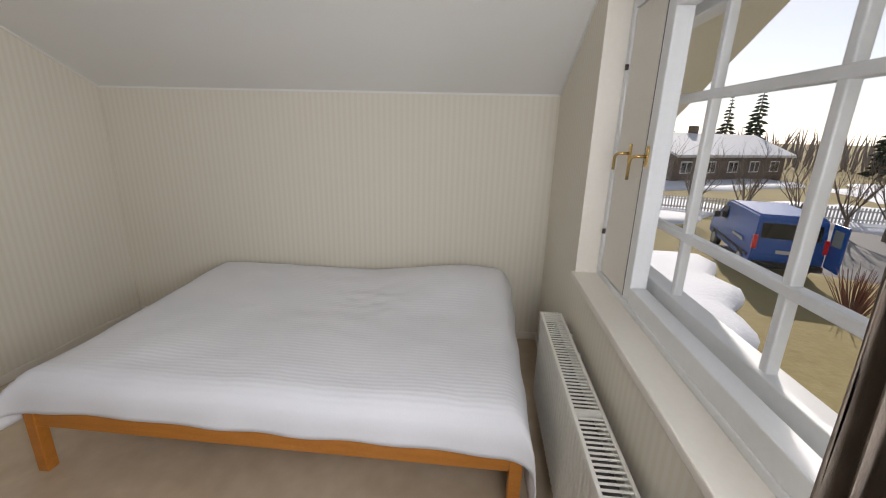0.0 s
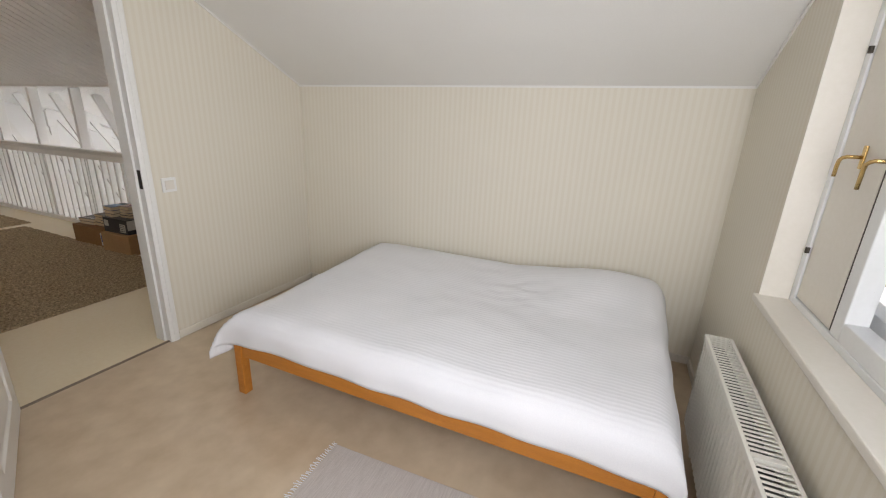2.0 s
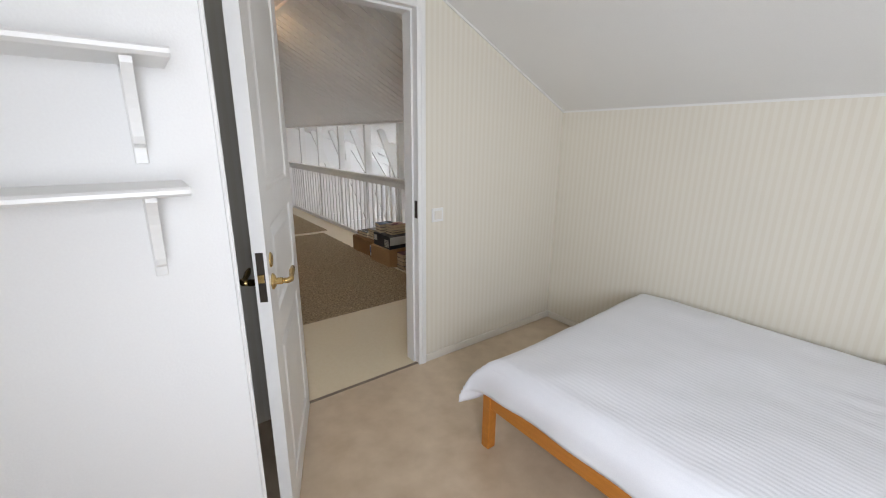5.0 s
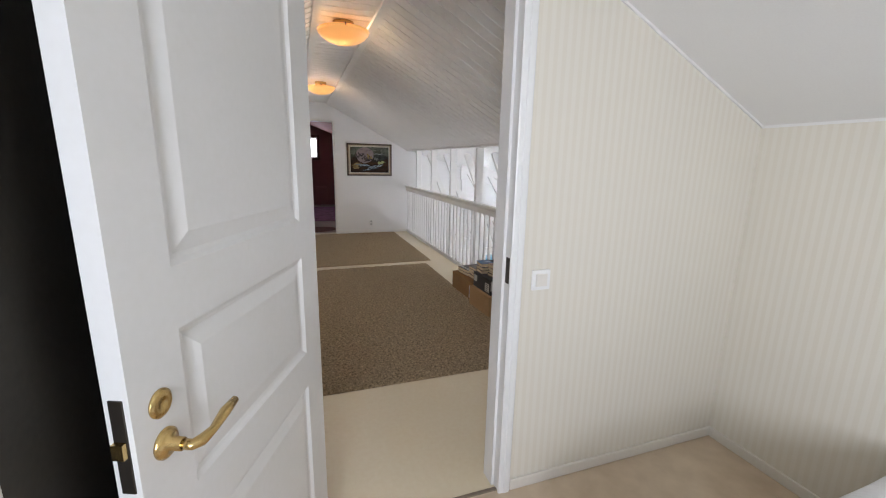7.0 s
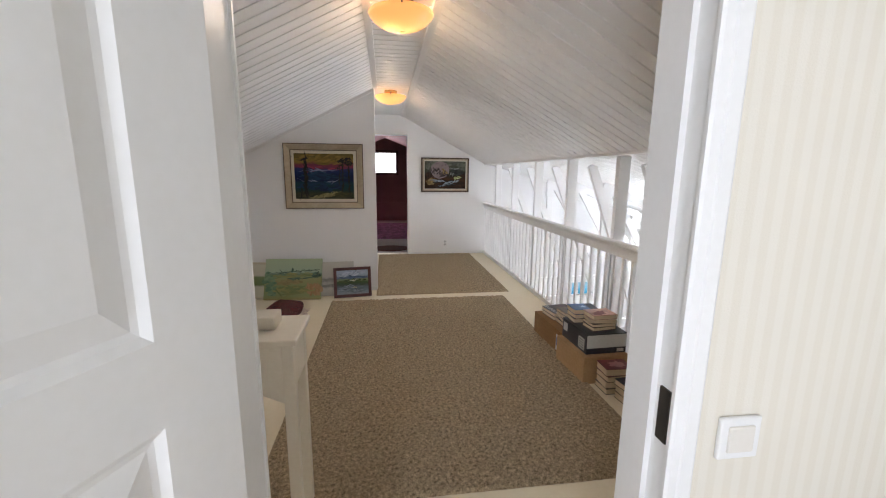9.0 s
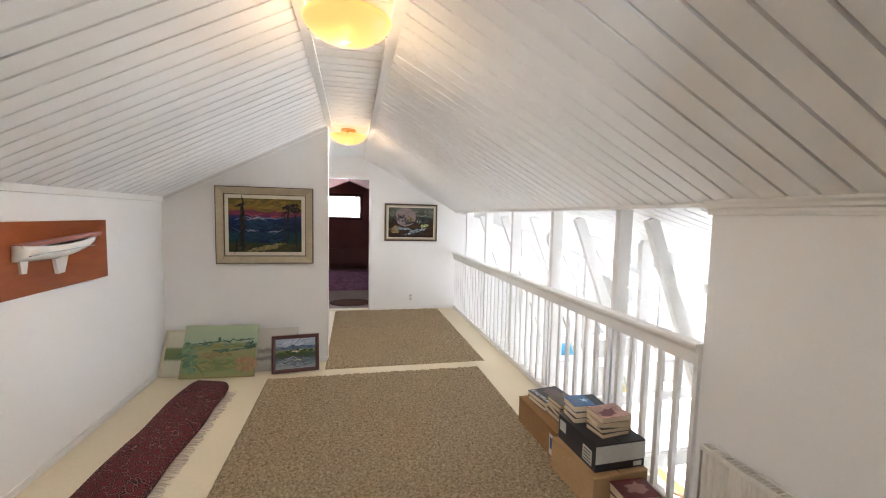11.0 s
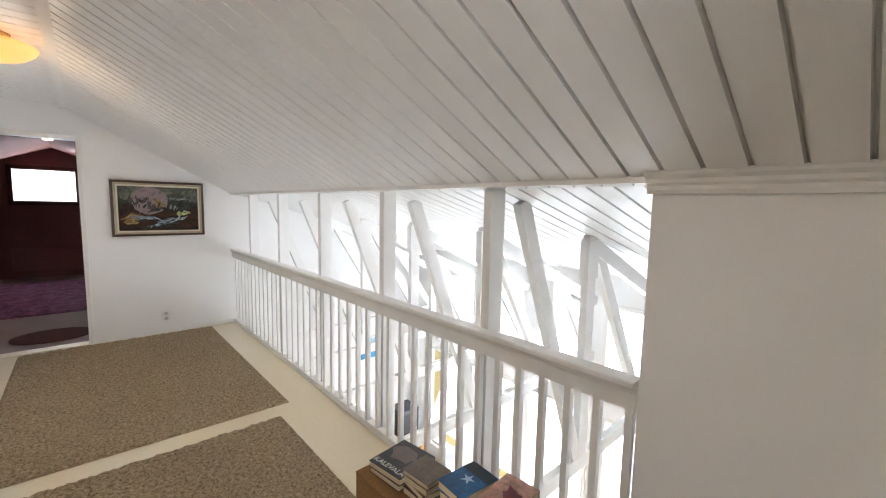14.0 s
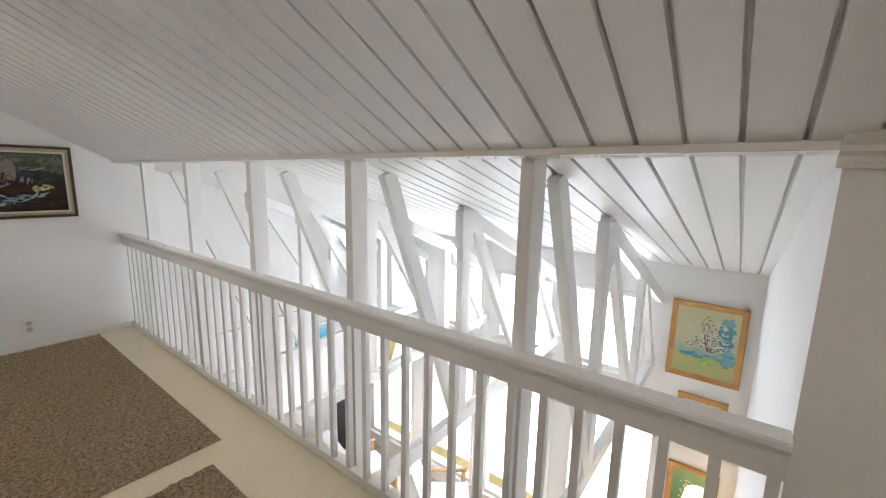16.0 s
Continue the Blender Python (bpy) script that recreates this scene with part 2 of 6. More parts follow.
structure("ceiling_bedroom", cb, WHITE_CEIL, "off-white sloping bedroom ceiling", "ceiling")

# ---- loft shell ----
structure("floor_loft", box((LX0 - WALL, 0.02, -0.25), (LX1 + 0.08, LY1 + 0.1, 0.0)), CREAM_FLOOR, "cream painted loft floor", "floor")
structure("wall_west_loft", box((LX0 - WALL, WALL, 0), (LX0, PAY, 1.8)), WHITE_WALL, "white painted low loft wall", "wall")
structure("wall_picture_loft", prism([(LX0 - WALL, 0), (-0.60, 0), (-0.60, 2.6), (LX0 - WALL, 1.75)], "y", PAY, PAY + 0.12), WHITE_WALL, "white gable wall with paintings", "wall")
structure("wall_corridor_loft", box((-0.85, PAY + 0.12, 0), (-0.82, LY1, 2.5)), WHITE_WALL, "white side wall of the recess", "wall")
structure("wall_south_loft", prism([(LX0 - WALL, 0), (DOOR_L - 0.03, 0), (DOOR_L - 0.03, DOOR_H + 0.02), (DOOR_R + 0.03, DOOR_H + 0.02), (DOOR_R + 0.03, 0), (LX1 + WALL, 0), (LX1 + WALL, 1.85), (-0.4, 2.75), (LX0 - WALL, 1.85)], "y", WALL - 0.01, WALL), WHITE_WALL, "white loft side of the doorway wall", "wall")
FD0, FD1 = -0.77, -0.09
structure("wall_north_loft", prism([(-0.85, 0), (FD0, 0), (FD0, 2.06), (FD1, 2.06), (FD1, 0), (HALL_X + 0.16, 0), (HALL_X + 0.16, 1.0), (-0.4, 2.75), (-0.85, 2.6)], "y", LY1, LY1 + 0.12), WHITE_WALL, "white end wall of the loft with the far doorway", "wall")
structure("wall_east_loft", box((LX1, WALL, 0), (LX1 + 0.1, PIER_Y, 1.62)), WHITE_WALL, "white low wall beside the railing", "wall")
structure("wall_hall_south", prism([(LX1 + 0.1, HALL_Z), (HALL_X, HALL_Z), (HALL_X, 0.90), (LX1 + 0.1, 1.66)], "y", PIER_Y - 0.1, PIER_Y), WHITE_WALL, "white side wall of the open hall", "wall")


def boards(name, x_a, z_a, x_b, z_b, y0, y1, width, label):
    """A boarded ceiling: boards across y, running from a to b, each with a recessed joint."""
    bm = bmesh.new()
    first = y0 - ((y0 - 1.646) % width)
    n = math.ceil((y1 - first) / width)
    d = Vector((x_b - x_a, 0, z_b - z_a))
    up = Vector((-d.z, 0, d.x)).normalized()
    if up.z < 0:
        up = -up
    for i in range(n):
        ya, yb = max(y0, first + i * width), min(y1, first + (i + 1) * width)
        if yb - ya < 0.02:
            continue
        # face, chamfer down into a narrow groove
        prof = [(ya + 0.0032, 0.019), (ya + 0.0066, 0.0), (yb - 0.0066, 0.0), (yb - 0.0032, 0.019)]
        rows = []
        for x, z in ((x_a, z_a), (x_b, z_b)):
            rows.append([bm.verts.new(Vector((x, y, z)) + up * h) for y, h in prof])
        for k in range(3):
            bm.faces.new((rows[0][k], rows[0][k + 1], rows[1][k + 1], rows[1][k]))
    # backing above the joints
    a, b = Vector((x_a, 0, z_a)), Vector((x_b, 0, z_b))
    vs = []
    for h in (0.019, 0.10):
        for p in (a, b):
            for y in (y0, y1):
                vs.append(bm.verts.new(Vector((p.x, y, p.z)) + up * h))
    for f in ((0, 1, 3, 2), (4, 6, 7, 5), (0, 2, 6, 4), (1, 5, 7, 3), (0, 4, 5, 1), (2, 3, 7, 6)):
        bm.faces.new([vs[i] for i in f])
    return structure(name, bm, BOARD, label, "ceiling")



# ---- hall below ----
PALE_FLOOR = surface("pale_lacquered_floor", (0.62, 0.54, 0.42), (0.70, 0.62, 0.50), 2, 40, 0.35, 0.05)
structure("floor_hall", box((LX1 - 1.5, PIER_Y - 0.1, HALL_Z - 0.2), (HALL_X + 0.16, LY1 + 0.1, HALL_Z)), PALE_FLOOR, "pale lacquered floor of the hall below", "floor")
structure("wall_hall_west", box((LX1 - 1.6, PIER_Y, HALL_Z), (LX1 - 1.5, LY1, -0.25)), WHITE_WALL, "white wall of the hall below", "wall")
structure("wall_hall_south_lower", box((LX1 - 1.5, PIER_Y - 0.1, HALL_Z), (LX1 + 0.1, PIER_Y, -0.25)), WHITE_WALL, "white wall of the hall below the loft", "wall")
structure("wall_hall_north_lower", box((LX1 - 1.5, LY1, HALL_Z), (HALL_X, LY1 + 0.12, -0.001)), WHITE_WALL, "white end wall of the hall below", "wall")

BW = 0.1098
boards("ceiling_loft_right", STRIP1, STRIP_Z, LX1 + 0.02, right_slope(LX1 + 0.02), WALL, LY1, BW, "white painted tongue-and-groove boarded sloping ceiling")
boards("ceiling_hall", LX1 + 0.02, 1.59, HALL_X + 0.02, 0.80, PIER_Y - 0.05, LY1, BW, "white painted boarded ceiling falling away over the hall")
boards("ceiling_loft_left", LX0 - 0.05, left_slope(LX0 - 0.05), STRIP0, STRIP_Z, WALL, PAY, BW, "white painted tongue-and-groove boarded sloping ceiling")
boards("ceiling_loft_ridge", STRIP0, STRIP_Z + 0.012, STRIP1, STRIP_Z + 0.012, WALL, LY1, BW, "white painted boarded flat strip along the ridge")
boards("ceiling_recess", -0.85, STRIP_Z, STRIP0, STRIP_Z, PAY + 0.12, LY1, BW, "white boarded ceiling of the recess")
for x, tilt in ((STRIP0 - 0.005, 1), (STRIP1 + 0.04, -1)):
    structure("trim_ridge", prism([(x, STRIP_Z - 0.012 - (0.018 if tilt < 0 else 0)), (x + 0.048, STRIP_Z - 0.012 - (0.022 if tilt < 0 else 0)), (x + 0.048, STRIP_Z + 0.02), (x, STRIP_Z + 0.02)] if tilt > 0 else [(x - 0.05, STRIP_Z - 0.012), (x, STRIP_Z - 0.022), (x, STRIP_Z + 0.02), (x - 0.05, STRIP_Z + 0.02)], "y", WALL, PAY if tilt > 0 else LY1), GLOSS, "white flat trim board beside the ridge strip", "trim")

# crown moulding over the low wall, header over the railing, small cornices
crown = [(LX1, 1.535), (LX1 - 0.014, 1.535), (LX1 - 0.018, 1.548), (LX1 - 0.018, 1.560), (LX1 - 0.030, 1.568), (LX1 - 0.034, 1.580), (LX1 - 0.048, 1.590), (LX1 - 0.052, 1.598), (LX1 - 0.052, 1.606), (LX1, 1.580)]
structure("trim_crown", prism(crown, "y", WALL, PIER_Y + 0.012), GLOSS, "white moulded cornice on the low wall", "trim")
structure("trim_header", prism([(LX1 - 0.03, 1.570), (LX1 + 0.10, 1.570), (LX1 + 0.10, 1.59), (LX1 + 0.03, 1.59), (LX1 - 0.03, 1.592)], "y", PIER_Y + 0.012, LY1), GLOSS, "white header beam over the railing", "trim")
structure("trim_wall_top_left", prism([(LX0, 1.575), (LX0 + 0.015, 1.580), (LX0 + 0.02, 1.625), (LX0, 1.62)], "y", WALL, PAY), GLOSS, "white cornice on the low wall", "trim")
structure("trim_wall_foot_left", box((LX0, WALL, 0), (LX0 + 0.010, PAY, 0.045), 0.003), GLOSS, "white baseboard", "trim")
cg = bmesh.new()
prism([(LX0, 1.575), (STRIP0, 2.325), (STRIP0, 2.36), (LX0, 1.62)], "y", PAY - 0.014, PAY, cg)
structure("trim_gable", cg, GLOSS, "white cornice under the sloping ceiling", "trim")
structure("trim_corner", box((-0.603, PAY - 0.004, 0), (-0.595, PAY + 0.124, 2.36), 0.002), GLOSS, "white corner bead", "trim")
for a, b in (((LX0, PAY - 0.010, 0), (-0.60, PAY, 0.045)), ((FD1 + 0.06, LY1 - 0.010, 0), (LX1, LY1, 0.045)), ((LX1 - 0.010, WALL, 0), (LX1, PIER_Y, 0.045))):
    structure("baseboard", box(a, b, 0.003), GLOSS, "white painted baseboard", "baseboard")
# bedroom skirting and ceiling beads
CREAM_TRIM = surface("cream_trim_paint", (0.74, 0.70, 0.62), (0.78, 0.74, 0.67), 3, 60, 0.4, 0.05)
for a, b in (((0.052, -0.012, 0), (BX1, 0, 0.052)), ((BX1 - 0.012, BY0, 0), (BX1, -0.012, 0.052)), ((BX0, BY0, 0), (BX1 - 0.012, BY0 + 0.012, 0.052))):
    structure("baseboard", box(a, b, 0.004), CREAM_TRIM, "cream painted baseboard", "baseboard")
structure("trim_bed_wall", box((BX1 - 0.005, BY0, 1.581), (BX1, 0, 1.594)), WHITE_CEIL, "thin white bead under the ceiling", "trim")
for y0, y1 in ((-0.008, 0.0), (BY0, BY0 + 0.008)):
    structure("trim_slope", prism([(BX1, 1.580), (0.055, 2.156), (0.055, 2.170), (BX1, 1.594)], "y", y0, y1), WHITE_CEIL, "thin white bead along the slope", "trim")


# ---- doorways ----
def moulding(w, d):
    """Section of a casing: steps across its width w, standing d off the wall."""
    return [(0, 0), (0, d * 0.55), (w * 0.12, d * 0.75), (w * 0.42, d * 0.75), (w * 0.48, d), (w * 0.90, d), (w, d * 0.8), (w, 0)]


def casing(name, parent, x0, x1, top, y, out, w=0.052, d=0.014):
    """Two uprights and a head round an opening; out is -1 or 1, the way it faces along y."""
    for sx, edge in ((1, x1), (-1, x0)):
        part(name, prism([(edge + sx * (u - 0.004), y + out * v) for u, v in moulding(w, d)], "z", 0, top + w - 0.004), GLOSS, parent)
    part(name, prism([(y + out * v, top + u - 0.004) for u, v in moulding(w, d)], "x", x0 + 0.004, x1 - 0.004), GLOSS, parent)


door_frame = empty("door_frame_1", (0, 0, 0), "white painted moulded door frame of the bedroom", "door frame")
door_frame["kind"] = "structure"
for x0, x1 in ((DOOR_L - 0.03, DOOR_L), (DOOR_R, DOOR_R + 0.03)):
    part("jamb", box((x0, -0.002, 0), (x1, WALL + 0.002, DOOR_H), 0.002), GLOSS, door_frame)
part("jamb", box((DOOR_L - 0.03, -0.002, DOOR_H), (DOOR_R + 0.03, WALL + 0.002, DOOR_H + 0.02)), GLOSS, door_frame)
part("stop", box((DOOR_R - 0.012, 0.042, 0), (DOOR_R, WALL, DOOR_H - 0.012)), GLOSS, door_frame)
part("stop", box((DOOR_L, 0.042, DOOR_H - 0.012), (DOOR_R, WALL, DOOR_H)), GLOSS, door_frame)
casing("casing", door_frame, DOOR_L, DOOR_R, DOOR_H, -0.002, -1)
casing("casing", door_frame, DOOR_L, DOOR_R, DOOR_H, WALL + 0.002, 1)
part("strike_plate", box((DOOR_R - 0.004, 0.002, 0.945), (DOOR_R + 0.002, 0.030, 1.048), 0.002), DARK, door_frame, "dark bronze strike plate")
part("threshold", prism([(0.008, 0.0), (0.011, 0.005), (0.025, 0.005), (0.028, 0.0)], "x", DOOR_L, DOOR_R), surface("grey_threshold", (0.17, 0.13, 0.09), (0.23, 0.18, 0.13), 20, 80, 0.5, 0.1), door_frame, "grey-brown threshold strip")

# the open panelled door, hinged on the left jamb
LEAF_W, LEAF_T = 0.745, 0.040
tip = Vector((-1.020, -0.694, 0)) - Vector((DOOR_L, 0, 0))
leaf_turn = math.degrees(math.atan2(tip.y, tip.x))
door = thing("door_1", None, None, "white painted panelled bedroom door standing open", "door", m=pose(DOOR_L - 0.004, -0.004, 0, 0, 0, leaf_turn))
door["kind"] = "structure"


def panelled_leaf(w, h, t, rows, inset):
    """A leaf along +x, thickness in y, with bevelled raised panels on both faces."""
    bm = bmesh.new()
    xs = [0, inset, w - inset, w]
    zs = [0.012] + [z for r in rows for z in r] + [h]
    for face, y in ((-1, -t / 2), (1, t / 2)):
        for i in range(3):
            for j in range(len(zs) - 1):
                panel = i == 1 and j % 2 == 1
                x0, x1, z0, z1 = xs[i], xs[i + 1], zs[j], zs[j + 1]
                if not panel:
                    bm.faces.new([bm.verts.new((x, y, z)) for x, z in ((x0, z0), (x1, z0), (x1, z1), (x0, z1))])
                    continue
                rings = []
                for off, dep in ((0, 0), (0.010, 0.007), (0.018, 0.009), (0.052, 0.001), (0.056, 0.001)):
                    rings.append([bm.verts.new((x, y - face * dep, z)) for x, z in ((x0 + off, z0 + off), (x1 - off, z0 + off), (x1 - off, z1 - off), (x0 + off, z1 - off))])
                for ra, rb in zip(rings, rings[1:]):
                    for k in range(4):
                        bm.faces.new((ra[k], ra[(k + 1) % 4], rb[(k + 1) % 4], rb[k]))
                bm.faces.new(rings[-1])
    for x in (0, w):
        bm.faces.new([bm.verts.new((x, y, z)) for y, z in ((-t / 2, 0.012), (t / 2, 0.012), (t / 2, h), (-t / 2, h))])
    for z in (0.012, h):
        bm.faces.new([bm.verts.new((x, y, z)) for x, y in ((0, -t / 2), (w, -t / 2), (w, t / 2), (0, t / 2))])
    bmesh.ops.remove_doubles(bm, verts=bm.verts, dist=0.0002)
    return bm


part("leaf", panelled_leaf(LEAF_W, 2.035, LEAF_T, ((0.13, 0.715), (0.825, 1.125), (1.232, 1.92)), 0.115), GLOSS, door)


def handle_set(parent, x, z, side, y):
    """Brass lever and round key plate on one face."""
    part("rose", lathe(bmesh.new(), [(0.001, 0), (0.026, 0), (0.026, 0.004), (0.020, 0.009), (0.011, 0.012), (0.011, 0.03), (0.001, 0.03)], 24), BRASS, parent, "brass rose", True, pose(x, y, z, -90 * side, 0, 0))
    pts = [(x, y + side * 0.028, z), (x, y + side * 0.046, z), (x - 0.012, y + side * 0.054, z), (x - 0.045, y + side * 0.052, z - 0.004), (x - 0.085, y + side * 0.050, z + 0.004), (x - 0.118, y + side * 0.050, z + 0.008)]
    part("lever", tube(bmesh.new(), pts, 0.008, 12, [0.009, 0.009, 0.010, 0.0075, 0.010, 0.007]), BRASS, parent, "brass lever handle", True)
    part("key_plate", lathe(bmesh.new(), [(0.001, 0), (0.024, 0), (0.024, 0.003), (0.019, 0.006), (0.008, 0.006), (0.006, 0.004), (0.001, 0.004)], 24), BRASS, parent, "round brass key plate", True, pose(x, y, z + 0.072, -90 * side, 0, 0))


handle_set(door, LEAF_W - 0.055, 0.952, 1, LEAF_T / 2)
handle_set(door, LEAF_W - 0.055, 0.952, -1, -LEAF_T / 2)
part("lock_plate", box((LEAF_W - 0.001, -0.011, 0.905), (LEAF_W + 0.0025, 0.011, 1.062), 0.001), DARK, door, "dark bronze lock plate")
part("latch", prism([(-0.009, 0.970), (0.009, 0.970), (0.009, 0.995), (-0.009, 0.995)], "x", LEAF_W + 0.002, LEAF_W + 0.011), BRASS, door)

far_frame = empty("door_frame_2", (0, 0, 0), "white painted frame of the far doorway", "door frame")
far_frame["kind"] = "structure"
for x0, x1 in ((FD0 - 0.001, FD0 + 0.012), (FD1 - 0.012, FD1 + 0.001)):
    part("jamb", box((x0, LY1 - 0.003, 0), (x1, LY1 + 0.133, 2.06)), GLOSS, far_frame)
part("jamb", box((FD0, LY1 - 0.003, 2.048), (FD1, LY1 + 0.133, 2.061)), GLOSS, far_frame)
casing("casing", far_frame, FD0 + 0.008, FD1 - 0.008, 2.052, LY1 - 0.003, -1, 0.045)
part("threshold", box((FD0, LY1 - 0.01, 0.0), (FD1, LY1 + 0.13, 0.008), 0.003), CREAM_FLOOR, far_frame)
for z in (0.35, 1.75):
    part("hinge", tube(bmesh.new(), [(FD0 + 0.018, LY1 + 0.135, z - 0.04), (FD0 + 0.018, LY1 + 0.135, z + 0.04)], 0.008), DARK, far_frame)

# ---- bedroom window ----
win = empty("window_1", (0, 0, 0), "white wooden casement window with glazing bars", "window")
win["kind"] = "structure"
SASH_PAINT = surface("white_window_paint", (0.78, 0.79, 0.79), (0.82, 0.83, 0.83), 4, 60, 0.35, 0.05)
GX0, GX1, GZ0, GZ1 = -0.93, 0.02, 0.885, 1.735


def ring_frame(bm, x0, x1, z0, z1, w, y0, y1, bevel=0.004):
    add_box(bm, (x0, y0, z0), (x0 + w, y1, z1), bevel)
    add_box(bm, (x1 - w, y0, z0), (x1, y1, z1), bevel)
    add_box(bm, (x0 + w, y0, z0), (x1 - w, y1, z0 + w), bevel)
    add_box(bm, (x0 + w, y0, z1 - w), (x1 - w, y1, z1), bevel)
    return bm


rv = bmesh.new()
add_box(rv, (WX1, BY0 - 0.30, WZ0 - 0.03), (WX1 + 0.004, BY0 + 0.001, WZ1))
add_box(rv, (WX0, BY0 - 0.30, WZ1 - 0.004), (WX1, BY0 + 0.001, WZ1))
for v in rv.verts:
    if v.co.x > WX1 - 0.001:
        v.co.x -= 0.004
part("reveal", rv, CREAM_TRIM, win)
part("window_sill", box((WX0, -3.04, WZ0 - 0.028), (WX1 + 0.012, BY0 + 0.016, WZ0), 0.005), CREAM_TRIM, win, "cream painted window board")
fr = bmesh.new()
add_box(fr, (WX1 - 0.040, -3.10, WZ0), (WX1 - 0.004, -3.024, WZ1 - 0.004), 0.003)
add_box(fr, (WX0, -3.10, WZ0), (WX1 - 0.040, -3.024, WZ0 + 0.022), 0.003)
add_box(fr, (WX0, -3.10, WZ1 - 0.04), (WX1 - 0.040, -3.024, WZ1 - 0.004), 0.003)
part("window_frame", fr, SASH_PAINT, win)
# narrow solid ventilation casement
vent = part("vent_casement", box((0.112, -3.075, WZ0 + 0.026), (WX1 - 0.044, -3.030, WZ1 - 0.044), 0.004), CREAM_TRIM, win, "solid cream ventilation casement")
# dark strip draws the line along the casement's edge
part("gap_strip", box((0.1020, -3.072, WZ0 + 0.026), (0.1115, -3.032, WZ1 - 0.044)), DARK, vent, "dark strip filling the gap beside the casement")
for z in (0.985, 1.62):
    part("hinge", tube(bmesh.new(), [(WX1 - 0.043, -3.020, z - 0.010), (WX1 - 0.043, -3.020, z + 0.010)], 0.007, 10), DARK, vent)
# glazed casement, inner sash and outer sash with bars
inner = part("sash", ring_frame(bmesh.new(), GX0 - 0.055, GX1 + 0.078, GZ0 - 0.079, GZ1 + 0.06, 0.060, -3.085, -3.028), SASH_PAINT, win)
outer = part("sash", ring_frame(bmesh.new(), GX0 - 0.05, GX1 + 0.345, GZ0 - 0.045, GZ1 + 0.035, 0.05, -3.175, -3.110), SASH_PAINT, win)
for x in (-0.06, -0.50):
    part("glazing_bar", box((x - 0.013, -3.150, GZ0), (x + 0.013, -3.122, GZ1), 0.004), SASH_PAINT, win)
for z in (1.078, 1.490):
    part("glazing_bar", box((GX0, -3.153, z - 0.013), (GX1 + 0.30, -3.119, z + 0.013), 0.004), SASH_PAINT, win)
part("spacer", box((GX0 - 0.06, -3.23, WZ0 - 0.02), (WX1, -3.10, WZ0 + 0.015), 0.004), SASH_PAINT, win)
for y in (-3.066, -3.128):
    pane = part("pane", box((GX0 - 0.01, y - 0.002, GZ0 - 0.02), (GX1 + (0.015 if y > -3.1 else 0.31), y + 0.002, GZ1 + 0.01)), GLASS, win)
    pane.visible_shadow = False
for x, z, drop in ((0.235, 1.310, 0.062), (0.072, 1.308, 0.080)):
    h = part("window_handle", box((x - 0.010, -3.030, z - 0.034), (x + 0.010, -3.023, z + 0.034), 0.003), BRASS, win, "brass window handle")
    part("grip", tube(bmesh.new(), [(x, -3.026, z), (x, -2.990, z), (x + 0.010, -2.984, z - 0.004), (x + 0.032, -2.986, z - 0.012), (x + 0.042, -2.988, z - 0.026), (x + 0.044, -2.988, z - drop)], 0.0055, 10), BRASS, h, "", True)
# unseen further casement behind the curtain, added as an opening for the window lamp
part("sash", ring_frame(bmesh.new(), WX0 + 0.01, GX0 - 0.06, GZ0 - 0.07, GZ1 + 0.06, 0.066, -3.085, -3.028), SASH_PAINT, win)

# ---- the hall's windows, walls and trusses ----
hw = bmesh.new()
TOPWIN = [(2.50, 3.18), (3.36, 4.04), (4.22, 4.90), (5.08, 5.76)]
LOWWIN = [(2.30, 3.14), (3.30, 4.14), (4.30, 5.14), (5.30, 6.14)]


def wall_with_holes(bm, y0, y1, z0, z1, x0, x1, rows):
    """A wall across x with rows of (bottom, top, [(y0, y1), ...]) openings."""
    z = z0
    for b, t, holes in sorted(rows):
        add_box(bm, (x0, y0, z), (x1, y1, b))
        y = y0
        for a, c in holes:
            add_box(bm, (x0, y, b), (x1, a, t))
            y = c
        add_box(bm, (x0, y, b), (x1, y1, t))
        z = t
    add_box(bm, (x0, y0, z), (x1, y1, z1))


wall_with_holes(hw, PIER_Y - 0.1, LY1 + 0.12, HALL_Z, 0.95, HALL_X, HALL_X + 0.16, [(-2.35, -0.75, LOWWIN), (-0.30, 0.50, TOPWIN)])
structure("wall_hall_east", hw, WHITE_WALL, "white outer wall of the hall with windows", "wall")
BLIND = surface("white_blind", (0.74, 0.77, 0.80), (0.80, 0.82, 0.85), 4, 60, 0.5, 0.03)
bn, bk = BLIND.node_tree.nodes, BLIND.node_tree.links
b_tl, b_mx = bn.new("ShaderNodeBsdfTranslucent"), bn.new("ShaderNodeMixShader")
b_tl.inputs["Color"].default_value = (0.80, 0.84, 0.88, 1)
b_mx.inputs["Fac"].default_value = 0.35
bk.new(bn["Principled BSDF"].outputs[0], b_mx.inputs[1])
bk.new(b_tl.outputs[0], b_mx.inputs[2])
bk.new(b_mx.outputs[0], bn["Material Output"].inputs["Surface"])
slat_me = mesh_of("slat", box((-0.012, -0.30, -0.0008), (0.012, 0.30, 0.0008)), BLIND)
